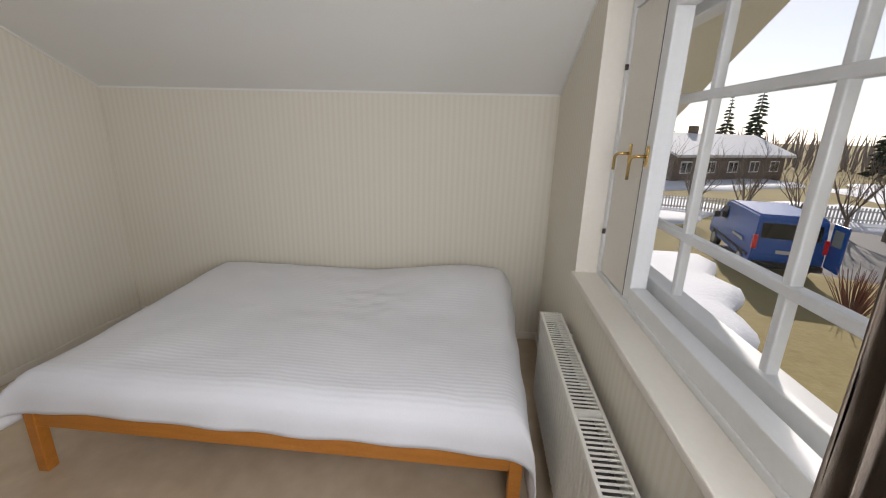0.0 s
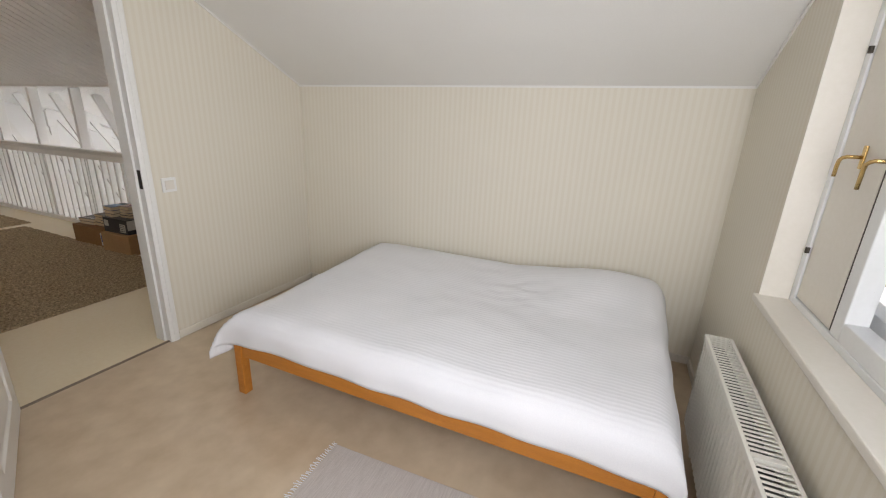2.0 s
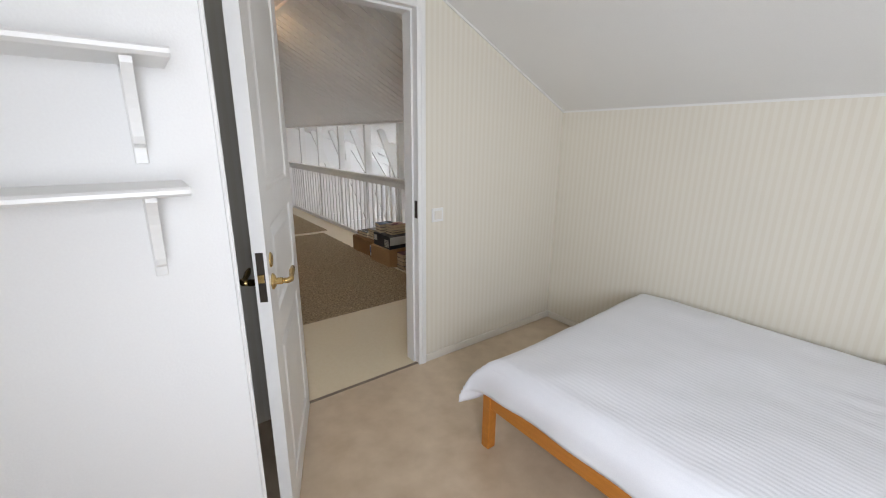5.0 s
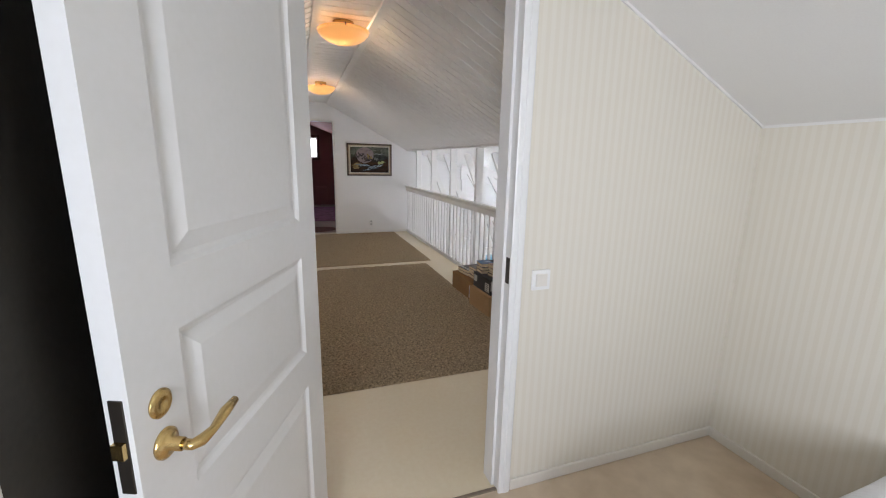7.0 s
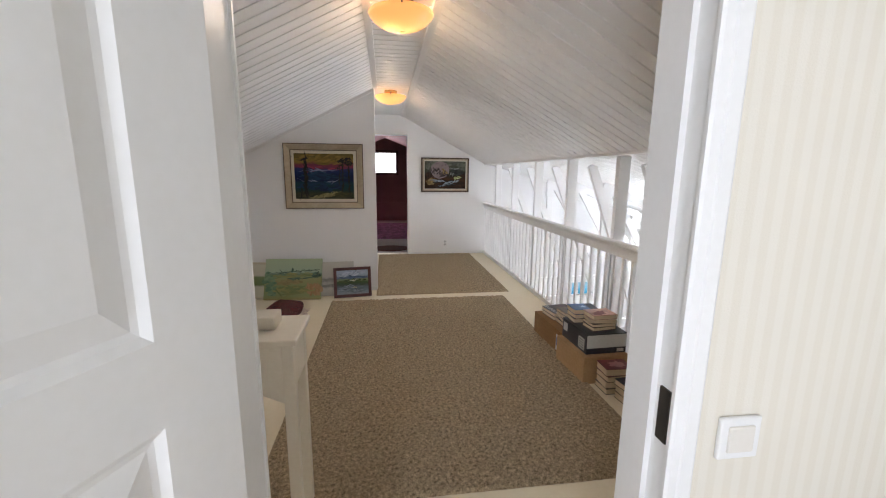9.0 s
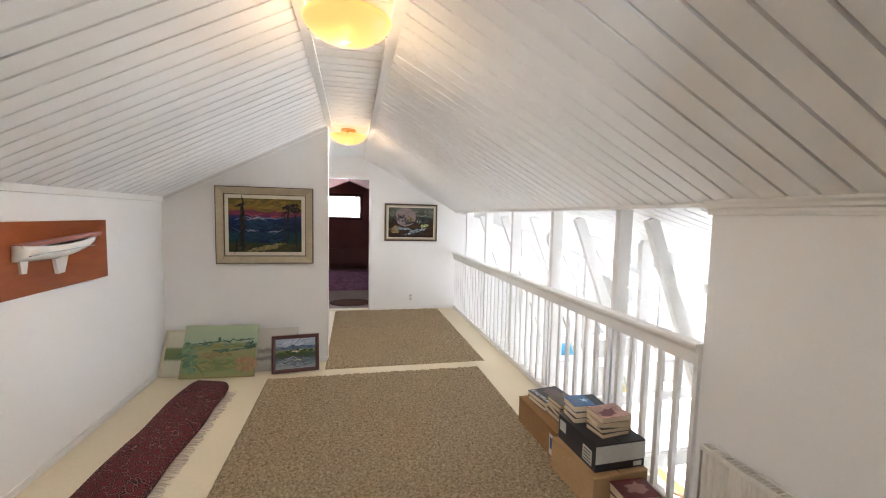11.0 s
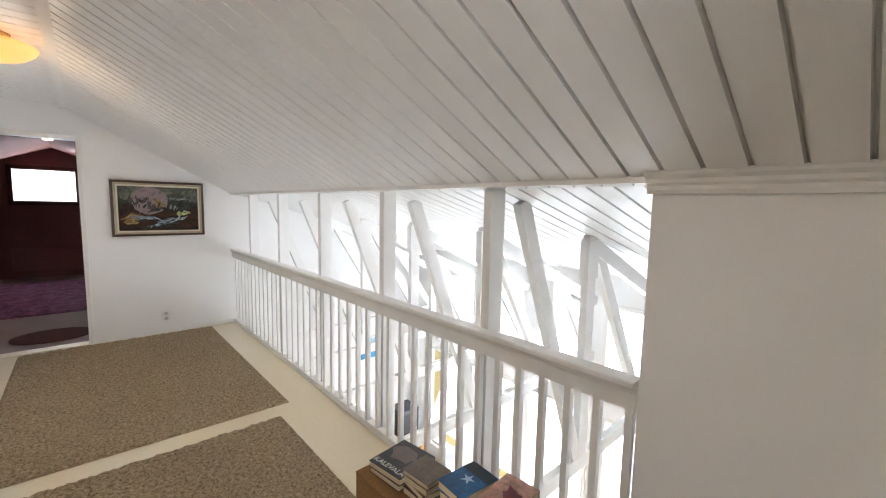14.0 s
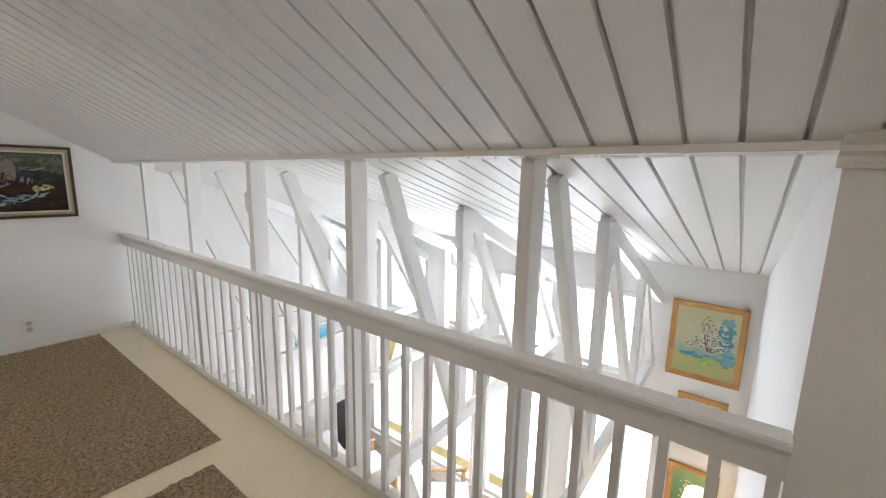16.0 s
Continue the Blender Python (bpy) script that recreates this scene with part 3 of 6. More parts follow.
for k, (rows, z0, z1) in enumerate(((TOPWIN, -0.30, 0.50), (LOWWIN, -2.35, -0.75))):
    for y0, y1 in rows:
        w = empty("window_2", (HALL_X, (y0 + y1) / 2, z0), "white framed hall window with a slatted blind" if k == 0 else "tall white framed hall window", "window")
        w["kind"] = "structure"
        hy = (y1 - y0) / 2
        bm = bmesh.new()
        for a, b in (((-0.01, -hy, 0), (0.06, -hy + 0.045, z1 - z0)), ((-0.01, hy - 0.045, 0), (0.06, hy, z1 - z0)), ((-0.01, -hy + 0.045, 0), (0.06, hy - 0.045, 0.045)), ((-0.01, -hy + 0.045, z1 - z0 - 0.045), (0.06, hy - 0.045, z1 - z0))):
            add_box(bm, a, b, 0.003)
        part("window_frame", bm, GLOSS, w)
        part("window_sill", box((-0.06, -hy - 0.02, -0.022), (0.0, hy + 0.02, 0.0), 0.004), GLOSS, w)
        p = part("pane", box((0.05, -hy + 0.03, 0.03), (0.055, hy - 0.03, z1 - z0 - 0.03)), GLASS, w)
        p.visible_shadow = False
        if k == 0:
            for i in range(33):
                piece("slat", slat_me, w, pose(0.022, 0, z1 - z0 - 0.06 - i * 0.021, 0, 44, 0) @ Matrix.Diagonal((1, (hy - 0.05) / 0.30, 1, 1)))

POSTS_Y = (2.415, 3.295, 4.185, 5.075, 5.965)


def bar_part(name, parent, a, b, w=0.045, h=0.085):
    bm = beam(bmesh.new(), (a[0], 0, a[1]), (b[0], 0, b[1]), w, h, (0, 1, 0))
    return part(name, bm, GLOSS, parent)


truss = empty("roof_truss", (0, POSTS_Y[0], 0), "white painted open timber roof truss over the hall", "roof truss", "roof trusses along the hall")
part("post", box((LX1 + 0.02, -0.024, -0.2), (LX1 + 0.115, 0.024, 1.59), 0.003), GLOSS, truss)
bar_part("web", truss, (1.545, 1.515), (2.20, -0.12), 0.085, 0.045)
part("post", box((2.19, -0.024, -0.16), (2.285, 0.024, 1.325), 0.003), GLOSS, truss)
part("gusset", box((2.175, -0.030, 1.06), (2.30, 0.030, 1.30), 0.003), GLOSS, truss)
bar_part("web", truss, (2.33, 1.21), (3.13, -0.08), 0.085, 0.045)
part("post", box((3.18, -0.024, -0.12), (3.27, 0.024, 0.90), 0.003), GLOSS, truss)
bar_part("chord", truss, (2.20, 1.29), (4.02, 0.50), 0.095, 0.05)
bar_part("web", truss, (3.32, 0.80), (3.92, -0.06), 0.085, 0.045)
bar_part("tie", truss, (1.36, -0.16), (4.02, -0.10), 0.095, 0.05)
for y in POSTS_Y[1:]:
    copy_thing(truss, Matrix.Translation((0, y, 0)))

# ---- railing ----
railing = empty("railing", (0, 0, 0), "white painted wooden railing with square balusters", "railing")
hr = [(LX1 - 0.036, 0.918), (LX1 + 0.030, 0.918), (LX1 + 0.034, 0.908), (LX1 + 0.032, 0.892), (LX1 + 0.020, 0.884), (LX1 + 0.020, 0.812), (LX1 - 0.022, 0.812), (LX1 - 0.022, 0.868), (LX1 - 0.026, 0.880), (LX1 - 0.036, 0.888), (LX1 - 0.042, 0.900), (LX1 - 0.041, 0.912)]
part("handrail", prism(hr, "y", PIER_Y, LY1), GLOSS, railing)
part("bottom_rail", box((LX1 - 0.018, PIER_Y, 0.0), (LX1 + 0.030, LY1, 0.048), 0.004), GLOSS, railing)
bal_me = mesh_of("baluster", box((-0.014, -0.014, 0.045), (0.014, 0.014, 0.815), 0.002), GLOSS)
ys = []
for a, b, n in ((PIER_Y + 0.02, POSTS_Y[0], 6), *[(p, q, 7) for p, q in zip(POSTS_Y, POSTS_Y[1:])], (POSTS_Y[-1], LY1 + 0.02, 5)):
    ys += [a + (b - a) * k / n for k in range(n)]
for y in ys:
    piece("baluster", bal_me, railing, pose(LX1, y, 0))

# ---- far room ----
FY = 11.85
structure("floor_far_room", box((-2.1, LY1 + 0.1, -0.25), (1.4, FY + 0.1, 0.0)), surface("greyish_rose_floor", (0.28, 0.21, 0.19), (0.36, 0.28, 0.25), 2, 20, 0.75, 0.04), "greyish rose floor of the maroon room", "floor")
fw = bmesh.new()
for a, b in (((-2.1, 0), (-1.0, 2.0)), ((-0.15, 0), (1.4, 2.0)), ((-1.0, 0), (-0.15, 1.42)), ((-2.1, 2.0), (1.4, 2.5))):
    add_box(fw, (a[0], FY, a[1]), (b[0], FY + 0.1, b[1]))
structure("wall_far_room_north", fw, MAROON, "maroon painted end wall with a small window", "wall")
structure("wall_far_room_west", box((-2.1, LY1 + 0.13, 0), (-2.0, FY, 1.85)), MAROON, "maroon painted side wall", "wall")
structure("wall_far_room_east", box((1.3, LY1 + 0.13, 0), (1.4, FY, 1.85)), MAROON, "maroon painted side wall", "wall")
structure("wall_far_room_south", prism([(-2.1, 0), (FD0, 0), (FD0, 2.06), (FD1, 2.06), (FD1, 0), (1.4, 0), (1.4, 1.8), (-0.45, 2.5), (-2.1, 1.8)], "y", LY1 + 0.12, LY1 + 0.13), MAROON, "maroon painted wall around the doorway", "wall")
PINK = surface("pink_ceiling", (0.42, 0.16, 0.13), (0.48, 0.19, 0.16), 2, 90, 0.7, 0.05)
fc = [(-2.1, 1.75), (-0.45, 2.42), (1.4, 1.70)]
structure("ceiling_far_room", prism(fc + [(x, z + 0.1) for x, z in fc[::-1]], "y", LY1 + 0.13, FY), PINK, "dusky pink gabled ceiling", "ceiling")
fwin = empty("window_3", (-0.575, FY, 1.42), "small window of the maroon room in a dark frame", "window")
fwin["kind"] = "structure"
part("window_frame", ring_frame(bmesh.new(), -0.50, 0.50, -0.07, 0.65, 0.075, -0.03, 0.05), surface("dark_red_wood", (0.07, 0.02, 0.02), (0.10, 0.03, 0.03), 5, 60, 0.4, 0.05), fwin, "dark red window frame")
p = part("pane", box((-0.42, 0.03, 0), (0.42, 0.034, 0.58)), GLASS, fwin)
p.visible_shadow = False
cur = bmesh.new()
cols = [[cur.verts.new((-0.42 + k * 0.012, -0.012 - 0.014 * math.sin(k * 0.95), z)) for z in (0.01, 0.57)] for k in range(71)]
for a, b in zip(cols, cols[1:]):
    cur.faces.new((a[0], a[1], b[1], b[0]))
part("curtain", cur, SHEER, fwin, "thin white curtain")
thing("radiator", box((-1.1, FY - 0.09, 0.12), (0.1, FY - 0.03, 0.55), 0.01), MAROON, "maroon painted radiator under the small window", "radiator")
PURPLE = surface("purple_rug", (0.05, 0.012, 0.045), (0.40, 0.15, 0.30), 7, 22, 0.95, 0.4)
thing("rug", box((-1.75, 8.3, 0), (0.95, 11.1, 0.012), 0.004), PURPLE, "worn purple patterned rug on the floor", "rug")
ov = bmesh.new()
prism([(-0.39 + 0.335 * math.cos(k * math.pi / 18), 7.13 + 0.27 * math.sin(k * math.pi / 18)) for k in range(36)], "z", 0.0, 0.014, ov)
thing("oval_mat", ov, surface("brown_mat", (0.09, 0.035, 0.03), (0.14, 0.06, 0.05), 20, 120, 0.95, 0.5), "dark brown oval mat inside the doorway", "mat")
spot = empty("ceiling_spotlight", (-0.52, 8.6, 2.335), "black twin ceiling spotlight, one lamp lit", "spotlight")
part("bracket", box((-0.20, -0.015, -0.03), (0.20, 0.015, 0.0), 0.004), DARK, spot)
for x, mat in ((-0.15, DARK), (0.15, glow("lit_spot", (1.0, 0.78, 0.5), 14.0))):
    part("lamp_head", lathe(bmesh.new(), [(0.001, 0.03), (0.025, 0.03), (0.035, 0.0), (0.05, -0.05), (0.045, -0.052), (0.001, -0.045)], 20, (x, 0, -0.05)), mat, spot, "", True)
# ---- bedroom things ----
structure("wall_closet", box((BX0, -0.80, 0), (-1.107, -0.001, 2.28), 0.004), WHITE_WALL, "white painted closet wall beside the door", "wall")
# near-black: shade behind the door put into the colour; the roof shares it
SHADE_AND_ROOF = surface("closet_shade_and_roof", (0.030, 0.027, 0.022), (0.042, 0.038, 0.030), 4, 80, 0.7, 0.05)
structure("trim_closet", box((-1.112, -0.806, 0), (-1.100, -0.79, 2.28), 0.004), GLOSS, "white corner bead of the closet", "trim")
structure("wall_closet_shade", box((-1.107, -0.789, 0), (-1.103, -0.002, 2.28)), SHADE_AND_ROOF, "closet side behind the door, its shade painted near-black", "wall")

bed = empty("bed", (0.55, -1.73, 0), "honey pine bed frame with slender square legs", "bed")


def bpart(name, a, b, bevel=0.004):
    off = Vector((0.55, -1.73, 0))
    return part(name, box(Vector(a) - off, Vector(b) - off, bevel), WOOD, bed)


bpart("side_rail", (-0.150, -2.69, 0.215), (-0.122, -0.765, 0.315))
bpart("side_rail", (1.195, -2.69, 0.215), (1.222, -0.765, 0.315))
bpart("end_rail", (-0.122, -0.793, 0.215), (1.195, -0.765, 0.315))
bpart("end_rail", (-0.122, -2.69, 0.215), (1.195, -2.662, 0.315))
for x in (-0.158, 1.175):
    for y in (-0.815, -2.692):
        bpart("leg", (x, y, 0), (x + 0.046, y + 0.046, 0.318))
for k in range(9):
    bpart("slat", (-0.12, -2.6 + k * 0.21, 0.285), (1.19, -2.52 + k * 0.21, 0.30))
thing("mattress", box((-0.125, -2.66, 0.301), (1.20, -0.80, 0.43), 0.04), LINEN, "white mattress on the pine bed", "mattress")


def drape(s, lo, hi, r=0.105):
    """Where cloth at s lies across an edge pair: its place, and how far it hangs."""
    arc = r * math.pi / 2
    for edge, sign in ((lo, -1), (hi, 1)):
        d = (s - edge) * sign
        if d > -r:
            q = d + r
            if q < arc:
                return edge - sign * r + sign * r * math.sin(q / r), r * (1 - math.cos(q / r))
            return edge + sign * 0.05 * (q - arc), r + (q - arc)
    return s, 0.0


def bedspread():
    bm = bmesh.new()
    nu, nv = 120, 96
    rows = []
    for i in range(nu + 1):
        row = []
        y = -2.978 + (2.978 - 0.567) * i / nu
        for j in range(nv + 1):
            skew = 0.03 * math.sin(y * 3.1)
            x = -0.279 + 0.005 * math.sin(y * 5.3 + 1) + 0.2 * skew * (1 - j / nv) + (1.33 + 0.279) * j / nv
            px, dx = drape(x, -0.168, 1.215)
            py, dy = drape(y, -2.715, -0.735)
            rise = 0.452 + 0.012 * math.sin((px + 0.2) * 2.1) + 0.035 * max(0, min(1, (px - 0.55) / 0.5))
            # pillow swell along the wall end and a soft hollow
            rise += 0.082 * math.exp(-((px - 1.00) / 0.28) ** 2 - ((py + 2.40) / 0.38) ** 2)
            rise += 0.006 * math.exp(-((px - 1.0) / 0.25) ** 2 - ((py + 1.15) / 0.35) ** 2)
            rise -= 0.015 * math.exp(-((px - 0.75) / 0.3) ** 2 - ((py + 1.9) / 0.3) ** 2)
            rise -= 0.039 * max(0, py + 1.0)
            flat = 1.0 if max(dx, dy) < 0.03 else 0.4
            wob = 0.010 * noise.noise((px * 3.1, py * 2.6, 0.3)) + 0.005 * noise.noise((px * 9, py * 6, 2.3))
            foot = math.exp(-((px - 0.72) / 0.16) ** 2 - ((py + 1.98) / 0.20) ** 2)
            ridge = 0.016 * foot * noise.noise((px * 13 + py * 5, py * 9 - px * 4, 5.1)) + 0.004 * noise.noise((px * 2.2 + py * 7, px * 7 - py * 2, 8.4))
            tip = min(dx, dy)
            far = py > -1.7
            px, py = px - (0.32 if far else 0.20) * tip, py + (0.30 if far else -0.10) * tip
            hang = max(dx, dy) + (0.15 if far else 0.55) * tip
            z = rise + (wob + ridge) * flat - hang
            if hang > 0.05:
                sway = 0.005 * math.sin((y if dx >= dy else x) * 19) * min(1, hang * 6)
                if dx >= dy:
                    px += sway * (-1 if px < 0.5 else 0)
                else:
                    py += sway * (-1 if py < -1.7 else 1)
            row.append(bm.verts.new((min(px, BX1 - 0.014), py, max(z, 0.012))))
        rows.append(row)
    for a, b in zip(rows, rows[1:]):
        for k in range(nv):
            bm.faces.new((a[k], a[k + 1], b[k + 1], b[k]))
    return bm


QUILT = surface("white_quilted_cotton", (0.76, 0.77, 0.80), (0.82, 0.82, 0.85), 3, 240, 0.85, 0.12)
qn, ql = QUILT.node_tree.nodes, QUILT.node_tree.links
qt, qw, qb = qn.new("ShaderNodeTexCoord"), qn.new("ShaderNodeTexWave"), qn.new("ShaderNodeBump")
qw.bands_direction, qw.wave_profile = "X", "SIN"
qw.inputs["Scale"].default_value, qw.inputs["Distortion"].default_value, qw.inputs["Detail Scale"].default_value = 15.0, 2.5, 0.6
qb.inputs["Strength"].default_value, qb.inputs["Distance"].default_value = 0.20, 0.004
ql.new(qt.outputs["Object"], qw.inputs["Vector"])
ql.new(qw.outputs["Fac"], qb.inputs["Height"])
ql.new(qb.outputs["Normal"], [q for q in qn if q.bl_idname == "ShaderNodeBump" and q != qb][0].inputs["Normal"])
spread = thing("bedspread", bedspread(), QUILT, "white ribbed cotton bedspread, slightly rumpled, over the bed", "bedspread", smooth=True)
sol = spread.modifiers.new("thickness", "SOLIDIFY")
sol.thickness, sol.offset = 0.006, -1

# woven rug beside the bed
RAG = surface("grey_rag_weave", (0.50, 0.45, 0.42), (0.68, 0.63, 0.60), 14, 160, 0.95, 0.5, (1, 14, 1), depth=0.006)
rug = thing("rag_rug", None, None, "pale grey woven rag rug with a fringed end", "rug", m=pose(-0.228, -1.437, 0, 0, 0, 2))
part("weave", box((-0.62, -1.35, 0.0), (0.0, 0.0, 0.007), 0.002), RAG, rug)
random.seed(4)
fringe = bmesh.new()
for k in range(60):
    x = -0.615 + k * 0.0105
    tube(fringe, [(x, 0, 0.004), (x + random.uniform(-0.003, 0.003), 0.012, 0.004), (x + random.uniform(-0.007, 0.007), random.uniform(0.020, 0.032), 0.003)], 0.0020, 4)
part("fringe", fringe, LINEN, rug)

# radiator with a slotted top
RADW = surface("radiator_enamel", (0.70, 0.68, 0.62), (0.74, 0.72, 0.66), 3, 80, 0.35, 0.03)


def radiator(name, length, height, depth, label, m):
    rad = thing(name, None, None, label, "radiator", m=m)
    bm = bmesh.new()
    n = round(length / 0.034)
    for y in (0, depth):
        pr = []
        for k in range(n):
            x = 0.012 + k * (length - 0.024) / n
            w = (length - 0.024) / n
            pr += [(x, 0), (x + w * 0.2, 0.005), (x + w * 0.7, 0.005), (x + w * 0.9, 0)]
        s = 1 if y == 0 else -1
        front = [(x, y + s * (0.006 - d)) for x, d in pr]
        back = [(x, y + s * 0.012) for x, d in pr[::-1]]
        prism(front + back, "z", 0.02, height - 0.022, bm)
    part("panel", bm, RADW, rad)
    tg = bmesh.new()
    add_box(tg, (0, -0.002, height - 0.024), (length, 0.010, height), 0.003)
    add_box(tg, (0, depth - 0.010, height - 0.024), (length, depth + 0.002, height), 0.003)
    for x in (0, length - 0.008, length / 2 - 0.010):
        add_box(tg, (x, 0.010, height - 0.024), (x + (0.008 if x != length / 2 - 0.010 else 0.02), depth - 0.010, height))
    part("top_grille", tg, RADW, rad)
    for x in (0.0, length - 0.003):
        part("side_cover", box((x, 0.002, 0.03), (x + 0.003, depth - 0.002, height - 0.004)), RADW, rad)
    bar = mesh_of("grille_bar", box((-0.0028, 0.010, height - 0.006), (0.0028, depth - 0.010, height - 0.002)), RADW)
    k = 0.018
    while k < length - 0.012:
        if abs(k - length / 2) > 0.014:
            piece("grille_bar", bar, rad, Matrix.Translation((k, 0, 0)))
        k += 0.0195
    # near-black core under the grille: the slots' shade put into its colour
    part("back", box((0.01, depth * 0.22, 0.03), (length - 0.01, depth * 0.78, height - 0.045)), material("radiator_slot_shade", (0.06, 0.057, 0.054), 0.7), rad)
    for x in (0.12, length - 0.12):
        part("bracket", box((x - 0.012, depth, 0.05), (x + 0.012, depth + 0.035, height - 0.05)), RADW, rad)
    return rad


rad = radiator("radiator", 1.42, 0.45, 0.095, "white slotted steel radiator under the bedroom window", pose(0.455, -2.805, 0.12, 0, 0, 180))
part("valve", tube(bmesh.new(), [(0.30, 0.10, 0.40), (0.30, 0.122, 0.40)], 0.012, 12), GLOSS, rad)
for x in (0.05, 1.37):
    part("pipe", tube(bmesh.new(), [(x, 0.05, 0.04), (x, 0.05, -0.12)], 0.009, 10), RADW, rad)

# curtain at the window's edge and the end of its rod
CURT = surface("taupe_curtain", (0.20, 0.16, 0.13), (0.26, 0.21, 0.17), 6, 160, 0.9, 0.3, (6, 6, 1))
cb = bmesh.new()
cols = []
for k in range(41):
    x = -0.925 - 0.22 * k / 40
    y = -2.900 + 0.022 * math.sin(k * 0.9)
    cols.append([cb.verts.new((x + 0.01 * math.sin(z * 3 + k), y, z)) for z in (0.62, 0.95, 1.3, 1.65, 1.93)])
for a, b in zip(cols, cols[1:]):
    for i in range(4):
        cb.faces.new((a[i], a[i + 1], b[i + 1], b[i]))
ct = thing("curtain", cb, CURT, "taupe fabric curtain drawn to the window's side", "curtain", smooth=True)
ct.modifiers.new("thickness", "SOLIDIFY").thickness = 0.004
rod = empty("curtain_rod", (0, -2.895, 1.945), "dark bronze curtain rod with a ball finial", "curtain rod")
part("rod", tube(bmesh.new(), [(-1.9, 0, 0), (0.43, 0, 0)], 0.010, 12), DARK, rod, "", True)
part("finial", lathe(bmesh.new(), [(0.001, -0.022), (0.014, -0.016), (0.021, 0), (0.014, 0.016), (0.001, 0.022)], 16, (0.45, 0, 0)), DARK, rod, "", True)
part("bracket", tube(bmesh.new(), [(0.36, 0, 0), (0.36, -0.042, 0.0)], 0.007, 8), DARK, rod)

# light switch
sw = empty("light_switch", (0.136, -0.001, 0.955), "white square wall light switch", "light switch")
part("plate", box((-0.041, -0.010, -0.041), (0.041, 0, 0.041), 0.003), GLOSS, sw)
part("rocker", box((-0.026, -0.015, -0.026), (0.026, -0.009, 0.026), 0.003), CREAM_TRIM, sw)

# two wall shelves on the closet
for z in (1.540, 1.277):
    sh = empty("wall_shelf", (-1.62, -0.80, z), "white painted wooden wall shelf on scrolled brackets", "shelf", "shelves on the closet wall")
    part("board", prism([(-0.168, 0.0), (-0.178, 0.006), (-0.178, 0.014), (-0.172, 0.019), (0.0, 0.019), (0.0, 0.0)], "x", -0.46, 0.425), GLOSS, sh)
    for x in (-0.30, 0.356):
        prof = [(0.0, 0.0), (-0.140, 0.0), (-0.140, -0.012), (-0.128, -0.024), (-0.114, -0.042), (-0.102, -0.064), (-0.093, -0.090), (-0.087, -0.118), (-0.083, -0.145), (-0.077, -0.160), (-0.064, -0.168), (-0.048, -0.160), (-0.040, -0.140), (-0.028, -0.150), (0.0, -0.178)]
        part("bracket", prism(prof, "x", x - 0.010, x + 0.010), GLOSS, sh)
        part("back_strip", box((x - 0.013, -0.010, -0.205), (x + 0.013, 0, 0.0), 0.003), GLOSS, sh)

# ---- loft things ----
PILE_SEED = 7


def carpet(x0, x1, y0, y1, label):
    """A pile carpet: a slightly uneven slab with a ragged edge."""
    bm = bmesh.new()
    nx, ny = round((x1 - x0) / 0.018), round((y1 - y0) / 0.018)
    rng = np.random.default_rng(PILE_SEED)
    h = rng.random((nx + 1, ny + 1)) * 0.013
    e = rng.random((nx + 1, ny + 1, 2)) * 0.010 - 0.005
    e[[0, nx], :] *= 0.3
    e[:, [0, ny]] *= 0.3
    g = [[bm.verts.new((x0 + (x1 - x0) * i / nx + e[i, j, 0], y0 + (y1 - y0) * j / ny + e[i, j, 1], 0.002 if i in (0, nx) or j in (0, ny) else 0.010 + h[i, j])) for j in range(ny + 1)] for i in range(nx + 1)]
    for i in range(nx):
        for j in range(ny):
            bm.faces.new((g[i][j], g[i + 1][j], g[i + 1][j + 1], g[i][j + 1]))
    return thing("carpet", bm, CARPET, label, "carpet", "brown carpets on the loft floor")


carpet(-1.10, 0.88, 0.985, 3.905, "large brown twisted-pile carpet on the cream floor")
carpet(-0.61, 1.00, 4.075, 6.49, "smaller brown twisted-pile carpet before the far doorway")

# ceiling lamps
AMBER = glow("lit_amber_glass", (1.0, 0.50, 0.15), 0.42)
an, al = AMBER.node_tree.nodes, AMBER.node_tree.links
at_, am = an.new("ShaderNodeBsdfTranslucent"), an.new("ShaderNodeMixShader")
at_.inputs["Color"].default_value = (0.85, 0.46, 0.14, 1)
am.inputs["Fac"].default_value = 0.028
al.new(an["Principled BSDF"].outputs[0], am.inputs[1])
al.new(at_.outputs[0], am.inputs[2])
al.new(am.outputs[0], an["Material Output"].inputs["Surface"])


